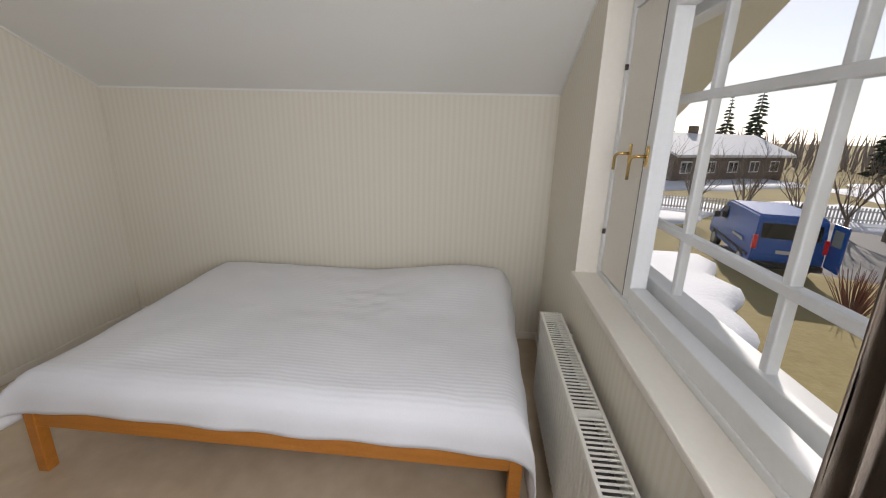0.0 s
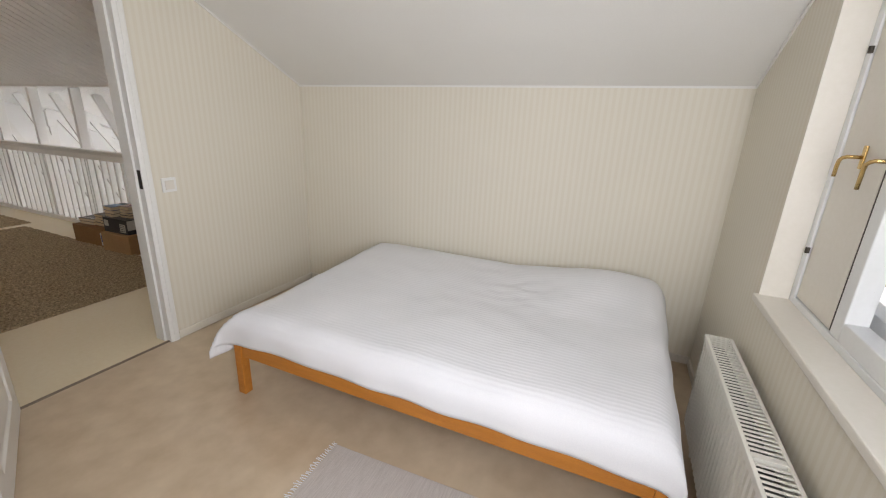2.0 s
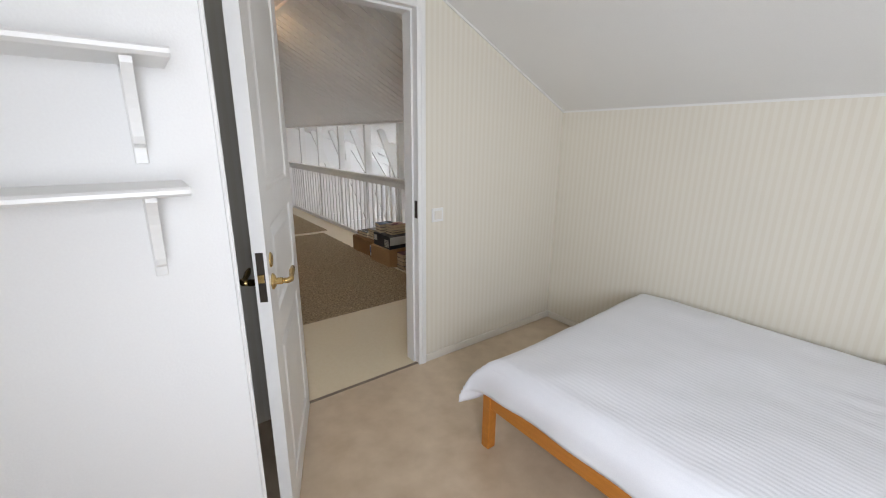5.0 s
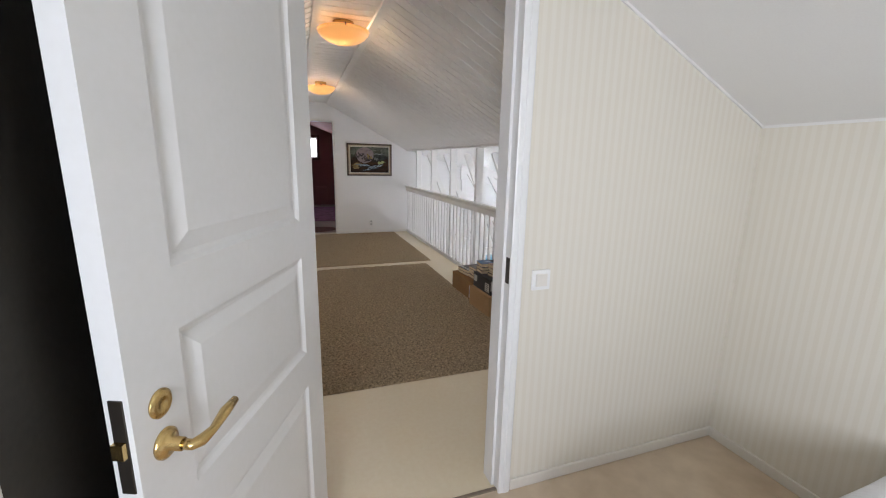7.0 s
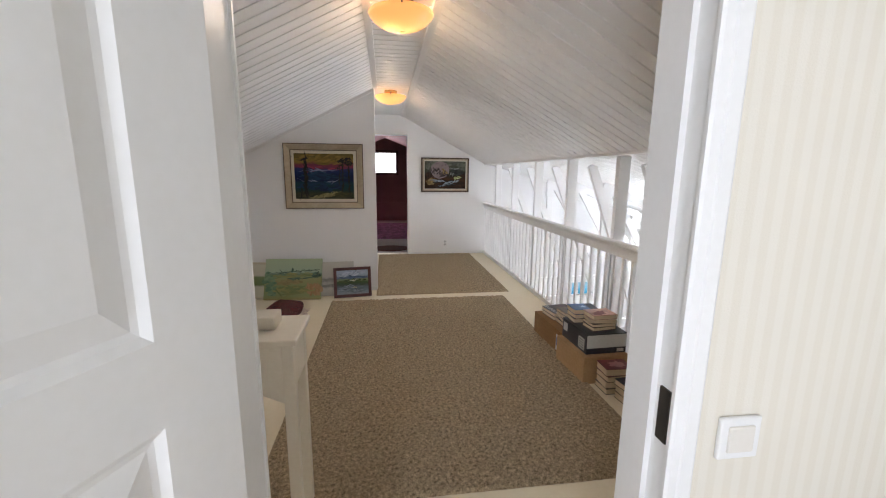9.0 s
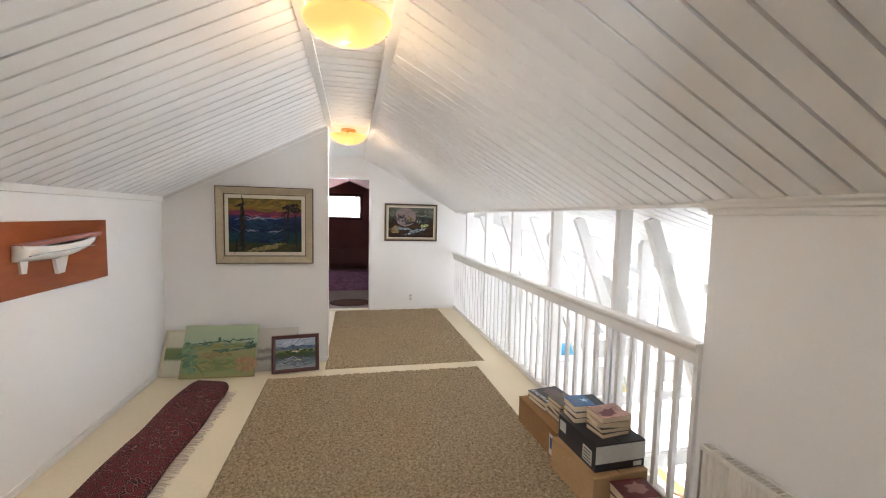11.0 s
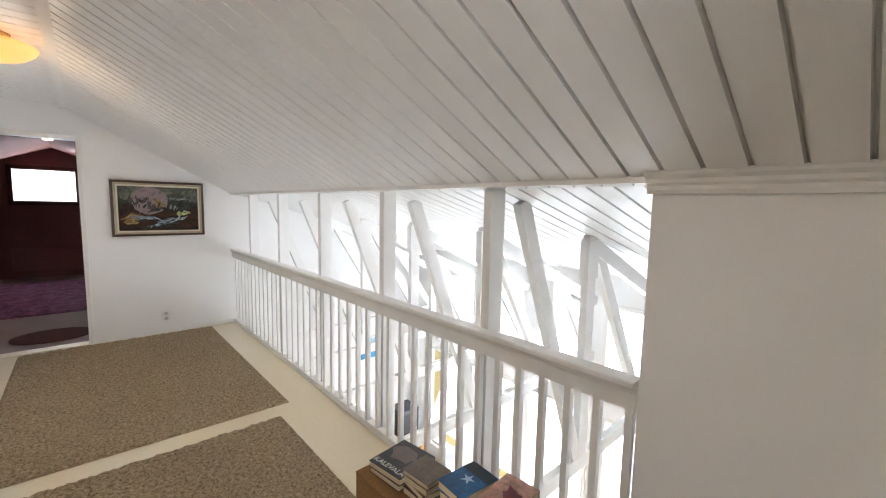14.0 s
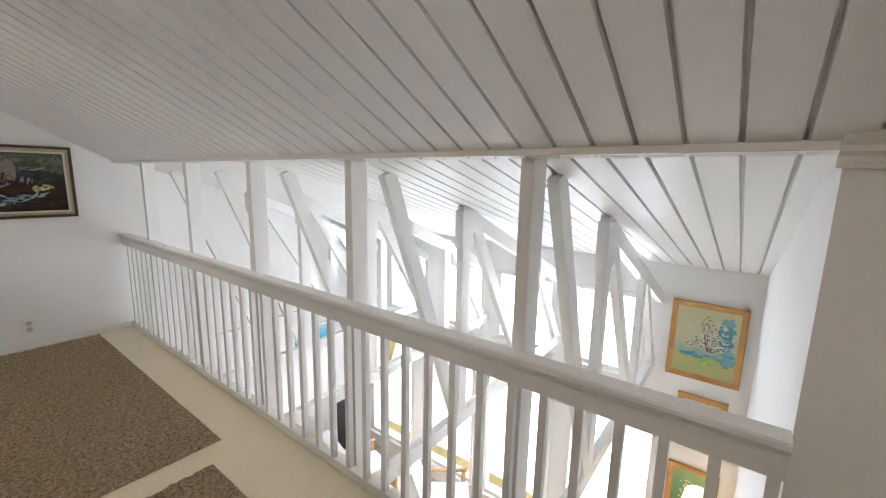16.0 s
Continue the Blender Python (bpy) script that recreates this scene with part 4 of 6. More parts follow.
def bowl_lamp(at):
    l = empty("ceiling_lamp", at, "lit amber glass bowl ceiling lamp with brass clips", "ceiling lamp", "lamps along the ridge")
    prof = [(0.185, -0.060), (0.178, -0.078), (0.155, -0.103), (0.12, -0.126), (0.075, -0.142), (0.03, -0.150), (0.002, -0.151)]
    b = part("shade", lathe(bmesh.new(), prof + [(r * 0.97, z + 0.005) for r, z in prof[::-1]], 40), AMBER, l, "glowing amber glass bowl", True)
    b.visible_shadow = False
    part("base", lathe(bmesh.new(), [(0.002, 0.0), (0.075, 0.0), (0.072, -0.03), (0.06, -0.045), (0.002, -0.05)], 28), BRASS, l, "", True)
    part("bulb", lathe(bmesh.new(), [(0.002, -0.05), (0.014, -0.055), (0.03, -0.085), (0.024, -0.112), (0.002, -0.12)], 20, (0.01, 0, 0)), glow("lit_bulb", (1.0, 0.75, 0.4), 9.0), l, "lit bulb", True)
    for k in range(3):
        a = k * 2 * math.pi / 3 + 0.5
        c, s = math.cos(a), math.sin(a)
        part("clip", tube(bmesh.new(), [(0.06 * c, 0.06 * s, -0.02), (0.13 * c, 0.13 * s, -0.045), (0.19 * c, 0.19 * s, -0.055), (0.194 * c, 0.194 * s, -0.07)], 0.004, 8), DARK, l)
    # the bulb shines down through the glass and, weaker and warmer, up past its rim
    lamp("lamp_light_down", "SPOT", Matrix.Translation((at[0], at[1], at[2] - 0.09)), 29, (1.0, 0.95, 0.87), 0.04)
    lamp("lamp_light_up", "POINT", Matrix.Translation((at[0], at[1], at[2] - 0.10)), 5.6, (1.0, 0.70, 0.40), 0.05)
    return l


bowl_lamp((-0.385, 1.93, STRIP_Z + 0.008))
bowl_lamp((-0.405, 4.50, STRIP_Z + 0.008))


# pictures
def paint(name, stops, distort=0.25, scale=5.0, axis="Z", rough=0.6, seed=0.0):
    """Brushed bands of colour up one axis of the canvas (0 to 1)."""
    m = material(name, (0.5, 0.5, 0.5), rough)
    m.node_tree.nodes["Principled BSDF"].inputs["Specular IOR Level"].default_value = 0.2
    n, l = m.node_tree.nodes, m.node_tree.links
    tc, sep = n.new("ShaderNodeTexCoord"), n.new("ShaderNodeSeparateXYZ")
    l.new(tc.outputs["Generated"], sep.inputs["Vector"])
    mp = n.new("ShaderNodeMapping")
    mp.inputs["Scale"].default_value, mp.inputs["Location"].default_value = (1.0, 1.0, 2.2), (seed, seed, seed)
    l.new(tc.outputs["Generated"], mp.inputs["Vector"])
    ns = n.new("ShaderNodeTexNoise")
    ns.inputs["Scale"].default_value, ns.inputs["Detail"].default_value = scale, 5
    l.new(mp.outputs["Vector"], ns.inputs["Vector"])
    sub = n.new("ShaderNodeMath")
    sub.operation = "SUBTRACT"
    sub.inputs[1].default_value = 0.5
    l.new(ns.outputs["Fac"], sub.inputs[0])
    ma = n.new("ShaderNodeMath")
    ma.operation = "MULTIPLY_ADD"
    ma.inputs[1].default_value = distort
    l.new(sub.outputs[0], ma.inputs[0])
    l.new(sep.outputs[axis], ma.inputs[2])
    ramp = n.new("ShaderNodeValToRGB")
    cr = ramp.color_ramp
    while len(cr.elements) < len(stops):
        cr.elements.new(0.5)
    for e, (p, c) in zip(cr.elements, stops):
        e.position, e.color = p, (*c, 1)
    l.new(ma.outputs[0], ramp.inputs["Fac"])
    l.new(ramp.outputs["Color"], n["Principled BSDF"].inputs["Base Color"])
    bp = n.new("ShaderNodeBump")
    bp.inputs["Strength"].default_value, bp.inputs["Distance"].default_value = 0.3, 0.002
    n2 = n.new("ShaderNodeTexNoise")
    n2.inputs["Scale"].default_value = 60
    l.new(mp.outputs["Vector"], n2.inputs["Vector"])
    l.new(n2.outputs["Fac"], bp.inputs["Height"])
    l.new(bp.outputs["Normal"], n["Principled BSDF"].inputs["Normal"])
    return m


def frame_sides(parent, w, h, section, mat, label=""):
    """Mitred frame round a w x h opening in the x-z plane, facing -y; section is (outward, forward)."""
    for k in range(4):
        bm = bmesh.new()
        half, other = (w / 2, h / 2) if k % 2 == 0 else (h / 2, w / 2)
        ends = []
        for s in (-1, 1):
            ends.append([bm.verts.new((s * (half + u), -v, -(other + u))) for u, v in section])
        n = len(section)
        for i in range(n):
            j = (i + 1) % n
            bm.faces.new((ends[0][i], ends[0][j], ends[1][j], ends[1][i]))
        bm.faces.new(ends[0][::-1])
        bm.faces.new(ends[1])
        part("frame_side", bm, mat, parent, label, False, Matrix.Rotation(k * math.pi / 2, 4, "Y"))


def strokes(parent, name, mat, polys, lift):
    """Flat painted shapes laid on the canvas, each polygon in x-z."""
    for k, poly in enumerate(polys):
        bm = bmesh.new()
        bm.faces.new([bm.verts.new((x, -lift - 0.00004 * k, z)) for x, z in poly])
        part(name, bm, mat, parent)


def blob(cx, cz, rx, rz, turn=0.0, n=14, wob=0.12, seed=1):
    r = random.Random(seed)
    out = []
    for k in range(n):
        a = k * 2 * math.pi / n
        q = 1 + r.uniform(-wob, wob)
        x, z = rx * q * math.cos(a), rz * q * math.sin(a)
        out.append((cx + x * math.cos(turn) - z * math.sin(turn), cz + x * math.sin(turn) + z * math.cos(turn)))
    return out


def brush(name, a, b, rough=0.5):
    """Oil paint that changes from stroke to stroke."""
    m = material(name, a, rough)
    n, l = m.node_tree.nodes, m.node_tree.links
    m.node_tree.nodes["Principled BSDF"].inputs["Specular IOR Level"].default_value = 0.25
    g, r = n.new("ShaderNodeNewGeometry"), n.new("ShaderNodeValToRGB")
    r.color_ramp.elements[0].color, r.color_ramp.elements[1].color = (*a, 1), (*b, 1)
    l.new(g.outputs["Random Per Island"], r.inputs["Fac"])
    l.new(r.outputs["Color"], n["Principled BSDF"].inputs["Base Color"])
    return m


def daubs(parent, name, a, b, areas, lift, seed=1):
    """Loose brush strokes inside ellipses (cx, cz, rx, rz, turn, count, length, width)."""
    rng = random.Random(seed)
    bm = bmesh.new()
    k = 0
    for cx, cz, rx, rz, turn, count, length, width in areas:
        for _ in range(count):
            q, h = math.sqrt(rng.random()), rng.uniform(0, 2 * math.pi)
            u, v = rx * q * math.cos(h), rz * q * math.sin(h)
            x, z = cx + u * math.cos(turn) - v * math.sin(turn), cz + u * math.sin(turn) + v * math.cos(turn)
            d, ln, wd = turn + rng.gauss(0, 0.35), length * rng.uniform(0.5, 1.3), width * rng.uniform(0.5, 1.3)
            pts = []
            for e, w in ((-0.5, 0.2), (-0.2, 0.5), (0.2, 0.45), (0.5, 0.15), (0.45, -0.2), (0.15, -0.5), (-0.25, -0.45), (-0.48, -0.2)):
                e, w = e * ln * rng.uniform(0.85, 1.15), w * wd * rng.uniform(0.7, 1.3)
                pts.append(bm.verts.new((x + e * math.cos(d) - w * math.sin(d), -lift - 0.000012 * k, z + e * math.sin(d) + w * math.cos(d))))
            bm.faces.new(pts)
            k += 1
    ob = part(name, bm, brush(name + "_oil", a, b), parent)
    ob["kind"] = "stuff"
    return ob


def flat(name, c, rough=0.5):
    return surface(name, tuple(v * 0.8 for v in c), tuple(min(1, v * 1.15) for v in c), 14, 90, rough, 0.2)


SILVER_GILT = surface("silver_gilt_frame", (0.40, 0.33, 0.22), (0.50, 0.425, 0.30), 6, 40, 0.36, 0.06, metal=0.3)
DARKWOOD = surface("dark_wood_frame", (0.05, 0.030, 0.018), (0.10, 0.06, 0.035), 8, 60, 0.4, 0.1)
GOLDWOOD = surface("gilded_oak_frame", (0.45, 0.22, 0.06), (0.62, 0.34, 0.11), 8, 60, 0.4, 0.12)
CREAMLIN = surface("cream_slip", (0.62, 0.58, 0.46), (0.70, 0.66, 0.54), 10, 90, 0.6, 0.1)

# sunset shore painting
pa = empty("painting", (-1.175, PAY - 0.002, 1.374), "sunset shore painting with dark pines in a wide silver-gilt frame", "painting")
PA_W, PA_H = 0.665, 0.520
part("canvas", box((-PA_W / 2, -0.020, -PA_H / 2), (PA_W / 2, -0.006, PA_H / 2)), paint("sunset_paint", [(0.0, (0.03, 0.03, 0.012)), (0.12, (0.03, 0.04, 0.022)), (0.22, (0.008, 0.035, 0.04)), (0.35, (0.008, 0.04, 0.06)), (0.40, (0.006, 0.015, 0.055)), (0.50, (0.005, 0.012, 0.06)), (0.60, (0.01, 0.025, 0.09)), (0.66, (0.03, 0.03, 0.10)), (0.70, (0.19, 0.035, 0.07)), (0.76, (0.15, 0.04, 0.06)), (0.82, (0.24, 0.15, 0.035)), (1.0, (0.10, 0.09, 0.025))], 0.12, 5), pa)
daubs(pa, "painted_sky", (0.10, 0.08, 0.02), (0.26, 0.17, 0.04), [(-0.05, 0.21, 0.27, 0.04, 0.03, 40, 0.11, 0.018), (0.1, 0.15, 0.2, 0.012, 0.03, 14, 0.12, 0.012)], 0.0202, 1)
daubs(pa, "painted_sunset", (0.10, 0.025, 0.06), (0.34, 0.05, 0.08), [(-0.05, 0.10, 0.26, 0.018, -0.03, 26, 0.12, 0.012)], 0.0207, 2)
daubs(pa, "water_light", (0.12, 0.14, 0.24), (0.30, 0.32, 0.42), [(-0.08, 0.068, 0.22, 0.006, 0.02, 14, 0.11, 0.008), (-0.06, -0.052, 0.22, 0.006, -0.03, 9, 0.10, 0.005)], 0.0211, 3)
daubs(pa, "painted_water", (0.004, 0.012, 0.05), (0.010, 0.045, 0.09), [(0.0, 0.005, 0.27, 0.04, 0.0, 40, 0.13, 0.02), (0.0, -0.11, 0.27, 0.05, 0.0, 40, 0.11, 0.022)], 0.0203, 4)
daubs(pa, "painted_shore", (0.02, 0.03, 0.014), (0.06, 0.055, 0.02), [(0.19, -0.215, 0.11, 0.035, 0.08, 40, 0.06, 0.018), (-0.22, -0.20, 0.09, 0.035, 0.0, 24, 0.06, 0.018)], 0.0209, 5)
daubs(pa, "sand_path", (0.17, 0.14, 0.06), (0.30, 0.25, 0.12), [(-0.03, -0.225, 0.15, 0.014, 0.12, 26, 0.08, 0.014), (0.07, -0.19, 0.09, 0.006, 0.15, 10, 0.07, 0.008)], 0.0213, 6)
daubs(pa, "pine", (0.006, 0.006, 0.006), (0.02, 0.018, 0.016), [(-0.205, 0.02, 0.235, 0.006, 1.56, 46, 0.12, 0.016), (-0.262, -0.20, 0.05, 0.004, 1.45, 6, 0.08, 0.010), (-0.235, 0.19, 0.06, 0.012, 0.25, 12, 0.05, 0.008), (0.205, -0.01, 0.17, 0.002, 1.56, 24, 0.09, 0.006), (0.275, -0.02, 0.17, 0.002, 1.60, 24, 0.09, 0.007), (0.168, 0.0, 0.10, 0.002, 1.50, 12, 0.08, 0.005), (0.21, 0.17, 0.055, 0.035, 0.5, 34, 0.034, 0.012), (0.275, 0.165, 0.045, 0.045, -0.4, 34, 0.034, 0.012), (0.165, 0.11, 0.045, 0.014, 0.6, 14, 0.03, 0.010)], 0.0218, 7)
frame_sides(pa, PA_W, PA_H, [(-0.004, 0.022), (0.018, 0.022), (0.020, 0.014), (0.030, 0.014), (0.030, 0.0), (-0.004, 0.0)], CREAMLIN, "cream inner slip")
frame_sides(pa, PA_W, PA_H, [(0.0372, 0.0), (0.0372, 0.026), (0.044, 0.024), (0.060, 0.030), (0.088, 0.040), (0.099, 0.040), (0.099, 0.0)], SILVER_GILT)
frame_sides(pa, PA_W, PA_H, [(0.0302, 0.0), (0.0302, 0.024), (0.0370, 0.024), (0.0370, 0.0)], DARKWOOD, "dark inner line")
frame_sides(pa, PA_W, PA_H, [(0.0992, 0.0), (0.0992, 0.0415), (0.107, 0.038), (0.107, 0.0)], DARKWOOD, "dark outer edge")

# still life
pb = empty("painting", (0.552, LY1 - 0.002, 1.392), "dark still-life painting with fish and a plate in a gilt frame", "painting")
part("canvas", box((-0.362, -0.020, -0.237), (0.362, -0.006, 0.237)), paint("still_life_ground", [(0.0, (0.02, 0.013, 0.01)), (0.35, (0.06, 0.028, 0.013)), (0.5, (0.025, 0.022, 0.018)), (0.7, (0.06, 0.065, 0.045)), (1.0, (0.09, 0.09, 0.065))], 0.5, 4), pb)
daubs(pb, "painted_wall", (0.06, 0.07, 0.055), (0.16, 0.17, 0.13), [(-0.27, 0.17, 0.07, 0.05, 0.6, 30, 0.07, 0.03), (0.0, 0.20, 0.30, 0.03, 0.0, 30, 0.09, 0.025), (0.29, 0.15, 0.06, 0.08, 1.2, 24, 0.07, 0.03)], 0.0202, 1)
daubs(pb, "painted_table", (0.010, 0.006, 0.004), (0.05, 0.022, 0.010), [(0.0, -0.15, 0.34, 0.07, 0.0, 70, 0.10, 0.03), (-0.30, -0.02, 0.05, 0.09, 1.5, 24, 0.08, 0.03)], 0.0204, 2)
strokes(pb, "plate_disc", flat("still_life_plate", (0.24, 0.185, 0.185)), [blob(-0.09, 0.085, 0.165, 0.145, 0, 24, 0.03, 1)], 0.0214)
strokes(pb, "pot_body", flat("still_life_pot", (0.022, 0.024, 0.024)), [blob(0.20, 0.055, 0.115, 0.065, 0, 20, 0.05, 3)], 0.0209)
daubs(pb, "plate", (0.16, 0.12, 0.13), (0.30, 0.22, 0.23), [(-0.09, 0.09, 0.15, 0.12, 0.7, 16, 0.06, 0.02)], 0.0216, 3)
daubs(pb, "plate_shadow", (0.02, 0.018, 0.025), (0.10, 0.075, 0.07), [(-0.17, 0.07, 0.05, 0.09, 1.3, 22, 0.06, 0.02), (-0.02, 0.01, 0.08, 0.04, 0.4, 24, 0.06, 0.02)], 0.0221, 4)
daubs(pb, "loaf", (0.16, 0.10, 0.035), (0.33, 0.24, 0.10), [(-0.01, 0.05, 0.06, 0.035, -0.7, 18, 0.05, 0.02), (-0.24, -0.11, 0.08, 0.05, 0.2, 34, 0.06, 0.024)], 0.0224, 5)
daubs(pb, "pot", (0.012, 0.014, 0.014), (0.05, 0.055, 0.05), [(0.20, 0.05, 0.10, 0.05, 0.0, 34, 0.07, 0.03)], 0.0212, 6)
daubs(pb, "pot_rim", (0.14, 0.15, 0.14), (0.30, 0.31, 0.28), [(0.20, 0.105, 0.11, 0.008, -0.05, 16, 0.07, 0.008), (0.12, 0.02, 0.012, 0.05, 1.3, 8, 0.05, 0.012)], 0.0218, 7)
daubs(pb, "fish", (0.08, 0.12, 0.15), (0.36, 0.42, 0.46), [(0.06, -0.14, 0.17, 0.022, 0.28, 38, 0.08, 0.013), (-0.14, -0.10, 0.12, 0.018, -0.05, 24, 0.07, 0.012)], 0.0232, 8)
daubs(pb, "fish_shadow", (0.012, 0.014, 0.016), (0.05, 0.05, 0.05), [(0.02, -0.185, 0.18, 0.010, 0.15, 16, 0.08, 0.012), (-0.12, -0.125, 0.10, 0.006, 0.0, 10, 0.07, 0.008)], 0.0238, 9)
daubs(pb, "flower", (0.20, 0.26, 0.06), (0.60, 0.62, 0.34), [(0.22, -0.045, 0.06, 0.035, 0.3, 26, 0.035, 0.018)], 0.0240, 10)
frame_sides(pb, 0.724, 0.474, [(-0.003, 0.022), (0.012, 0.022), (0.012, 0.0), (-0.003, 0.0)], CREAMLIN)
frame_sides(pb, 0.724, 0.474, [(0.0122, 0.0), (0.0122, 0.028), (0.022, 0.024), (0.031, 0.030), (0.033, 0.0)], SILVER_GILT)
frame_sides(pb, 0.724, 0.474, [(0.0332, 0.0), (0.0332, 0.030), (0.046, 0.036), (0.054, 0.033), (0.058, 0.0)], DARKWOOD)


# pictures leaning on the wall
def leaning(x, y, w, h, tilt, turn, label, category="painting"):
    return empty("leaning_picture", pose(x, y, 0.0, tilt, 0, turn) @ Matrix.Translation((0, 0, h / 2)), label, category)


la = leaning(-1.905, 4.10, 0.30, 0.42, -22, -8, "pale wooden framed print leaning against the wall")
part("print", box((-0.125, -0.012, -0.185), (0.125, -0.006, 0.185)), paint("pale_print", [(0.0, (0.62, 0.60, 0.48)), (0.30, (0.60, 0.58, 0.46)), (0.36, (0.16, 0.22, 0.10)), (0.60, (0.20, 0.26, 0.12)), (0.66, (0.60, 0.58, 0.46)), (1.0, (0.64, 0.62, 0.50))], 0.05, 6), la)
frame_sides(la, 0.25, 0.37, [(0, 0.0), (0, 0.018), (0.022, 0.022), (0.026, 0.0)], surface("pale_birch_frame", (0.55, 0.50, 0.36), (0.64, 0.58, 0.44), 8, 60, 0.45, 0.1))
lb = leaning(-1.545, 4.03, 0.64, 0.47, -24, -3, "unframed pale green landscape canvas leaning on the wall")
part("canvas", box((-0.315, -0.022, -0.235), (0.315, 0.0, 0.235), 0.002), paint("field_paint", [(0.0, (0.36, 0.32, 0.14)), (0.10, (0.28, 0.33, 0.16)), (0.32, (0.26, 0.32, 0.15)), (0.48, (0.34, 0.33, 0.16)), (0.58, (0.24, 0.33, 0.18)), (0.62, (0.14, 0.22, 0.18)), (0.66, (0.40, 0.50, 0.36)), (1.0, (0.42, 0.50, 0.32))], 0.10, 4), lb)
daubs(lb, "earth", (0.34, 0.20, 0.09), (0.46, 0.30, 0.17), [(0.235, -0.12, 0.05, 0.09, 1.4, 40, 0.07, 0.03)], 0.0222, 1)
daubs(lb, "painted_field", (0.16, 0.22, 0.09), (0.34, 0.32, 0.13), [(-0.02, -0.13, 0.20, 0.05, 0.03, 50, 0.13, 0.02), (0.0, 0.045, 0.28, 0.02, 0.02, 30, 0.12, 0.012)], 0.0222, 2)
daubs(lb, "barn", (0.24, 0.20, 0.09), (0.36, 0.30, 0.15), [(-0.05, -0.04, 0.14, 0.022, 0.02, 34, 0.07, 0.022)], 0.0232, 3)
daubs(lb, "tree_mark", (0.03, 0.06, 0.045), (0.12, 0.20, 0.14), [(0.02, 0.085, 0.28, 0.006, 0.08, 26, 0.09, 0.007), (-0.02, 0.105, 0.010, 0.02, 1.5, 6, 0.04, 0.012), (0.26, 0.04, 0.045, 0.03, 0.3, 20, 0.05, 0.02), (0.07, 0.005, 0.15, 0.006, 0.03, 14, 0.08, 0.010)], 0.0240, 4)
daubs(lb, "bush", (0.10, 0.20, 0.12), (0.24, 0.34, 0.20), [(-0.25, -0.06, 0.055, 0.14, 0.3, 50, 0.06, 0.03)], 0.0234, 5)
lc = leaning(-1.09, 4.12, 0.46, 0.41, -20, 2, "grey ink sheet leaning behind the other pictures")
part("sheet", box((-0.22, -0.010, -0.20), (0.22, 0.0, 0.20)), paint("ink_sheet", [(0.0, (0.42, 0.40, 0.36)), (0.2, (0.55, 0.53, 0.48)), (0.30, (0.20, 0.20, 0.19)), (0.36, (0.50, 0.48, 0.44)), (0.48, (0.24, 0.24, 0.22)), (0.55, (0.54, 0.52, 0.47)), (1.0, (0.56, 0.54, 0.49))], 0.22, 9), lc)
ld = leaning(-0.875, 4.06, 0.42, 0.35, -14, 7, "lake view painting in a dark brown frame leaning on the wall")
part("canvas", box((-0.180, -0.014, -0.140), (0.180, -0.004, 0.140)), paint("lake_paint", [(0.0, (0.30, 0.34, 0.38)), (0.22, (0.16, 0.20, 0.24)), (0.40, (0.06, 0.08, 0.06)), (0.50, (0.05, 0.10, 0.04)), (0.60, (0.22, 0.26, 0.16)), (0.68, (0.10, 0.14, 0.22)), (0.78, (0.35, 0.42, 0.52)), (1.0, (0.38, 0.46, 0.58))], 0.22, 7), ld)
daubs(ld, "painted_cloud", (0.26, 0.31, 0.42), (0.55, 0.60, 0.70), [(0.0, 0.10, 0.14, 0.022, 0.1, 40, 0.07, 0.018)], 0.0142, 1)
daubs(ld, "painted_hill", (0.05, 0.08, 0.16), (0.12, 0.18, 0.28), [(0.0, 0.055, 0.15, 0.012, 0.0, 24, 0.06, 0.016)], 0.0149, 2)
daubs(ld, "far_bank", (0.015, 0.03, 0.012), (0.10, 0.13, 0.04), [(0.0, 0.012, 0.15, 0.020, 0.05, 60, 0.04, 0.012)], 0.0153, 3)
daubs(ld, "painted_lake", (0.07, 0.09, 0.11), (0.34, 0.38, 0.44), [(0.0, -0.08, 0.15, 0.045, 0.0, 70, 0.06, 0.008)], 0.0146, 4)
daubs(ld, "painted_house", (0.45, 0.40, 0.22), (0.80, 0.78, 0.70), [(0.02, 0.022, 0.05, 0.010, 0.1, 10, 0.022, 0.010), (0.03, -0.062, 0.02, 0.006, 0, 4, 0.03, 0.010)], 0.0162, 5)
frame_sides(ld, 0.36, 0.28, [(-0.002, 0.0), (-0.002, 0.016), (0.010, 0.024), (0.030, 0.026), (0.034, 0.0)], surface("oxblood_frame", (0.055, 0.015, 0.015), (0.10, 0.03, 0.028), 8, 60, 0.35, 0.08))

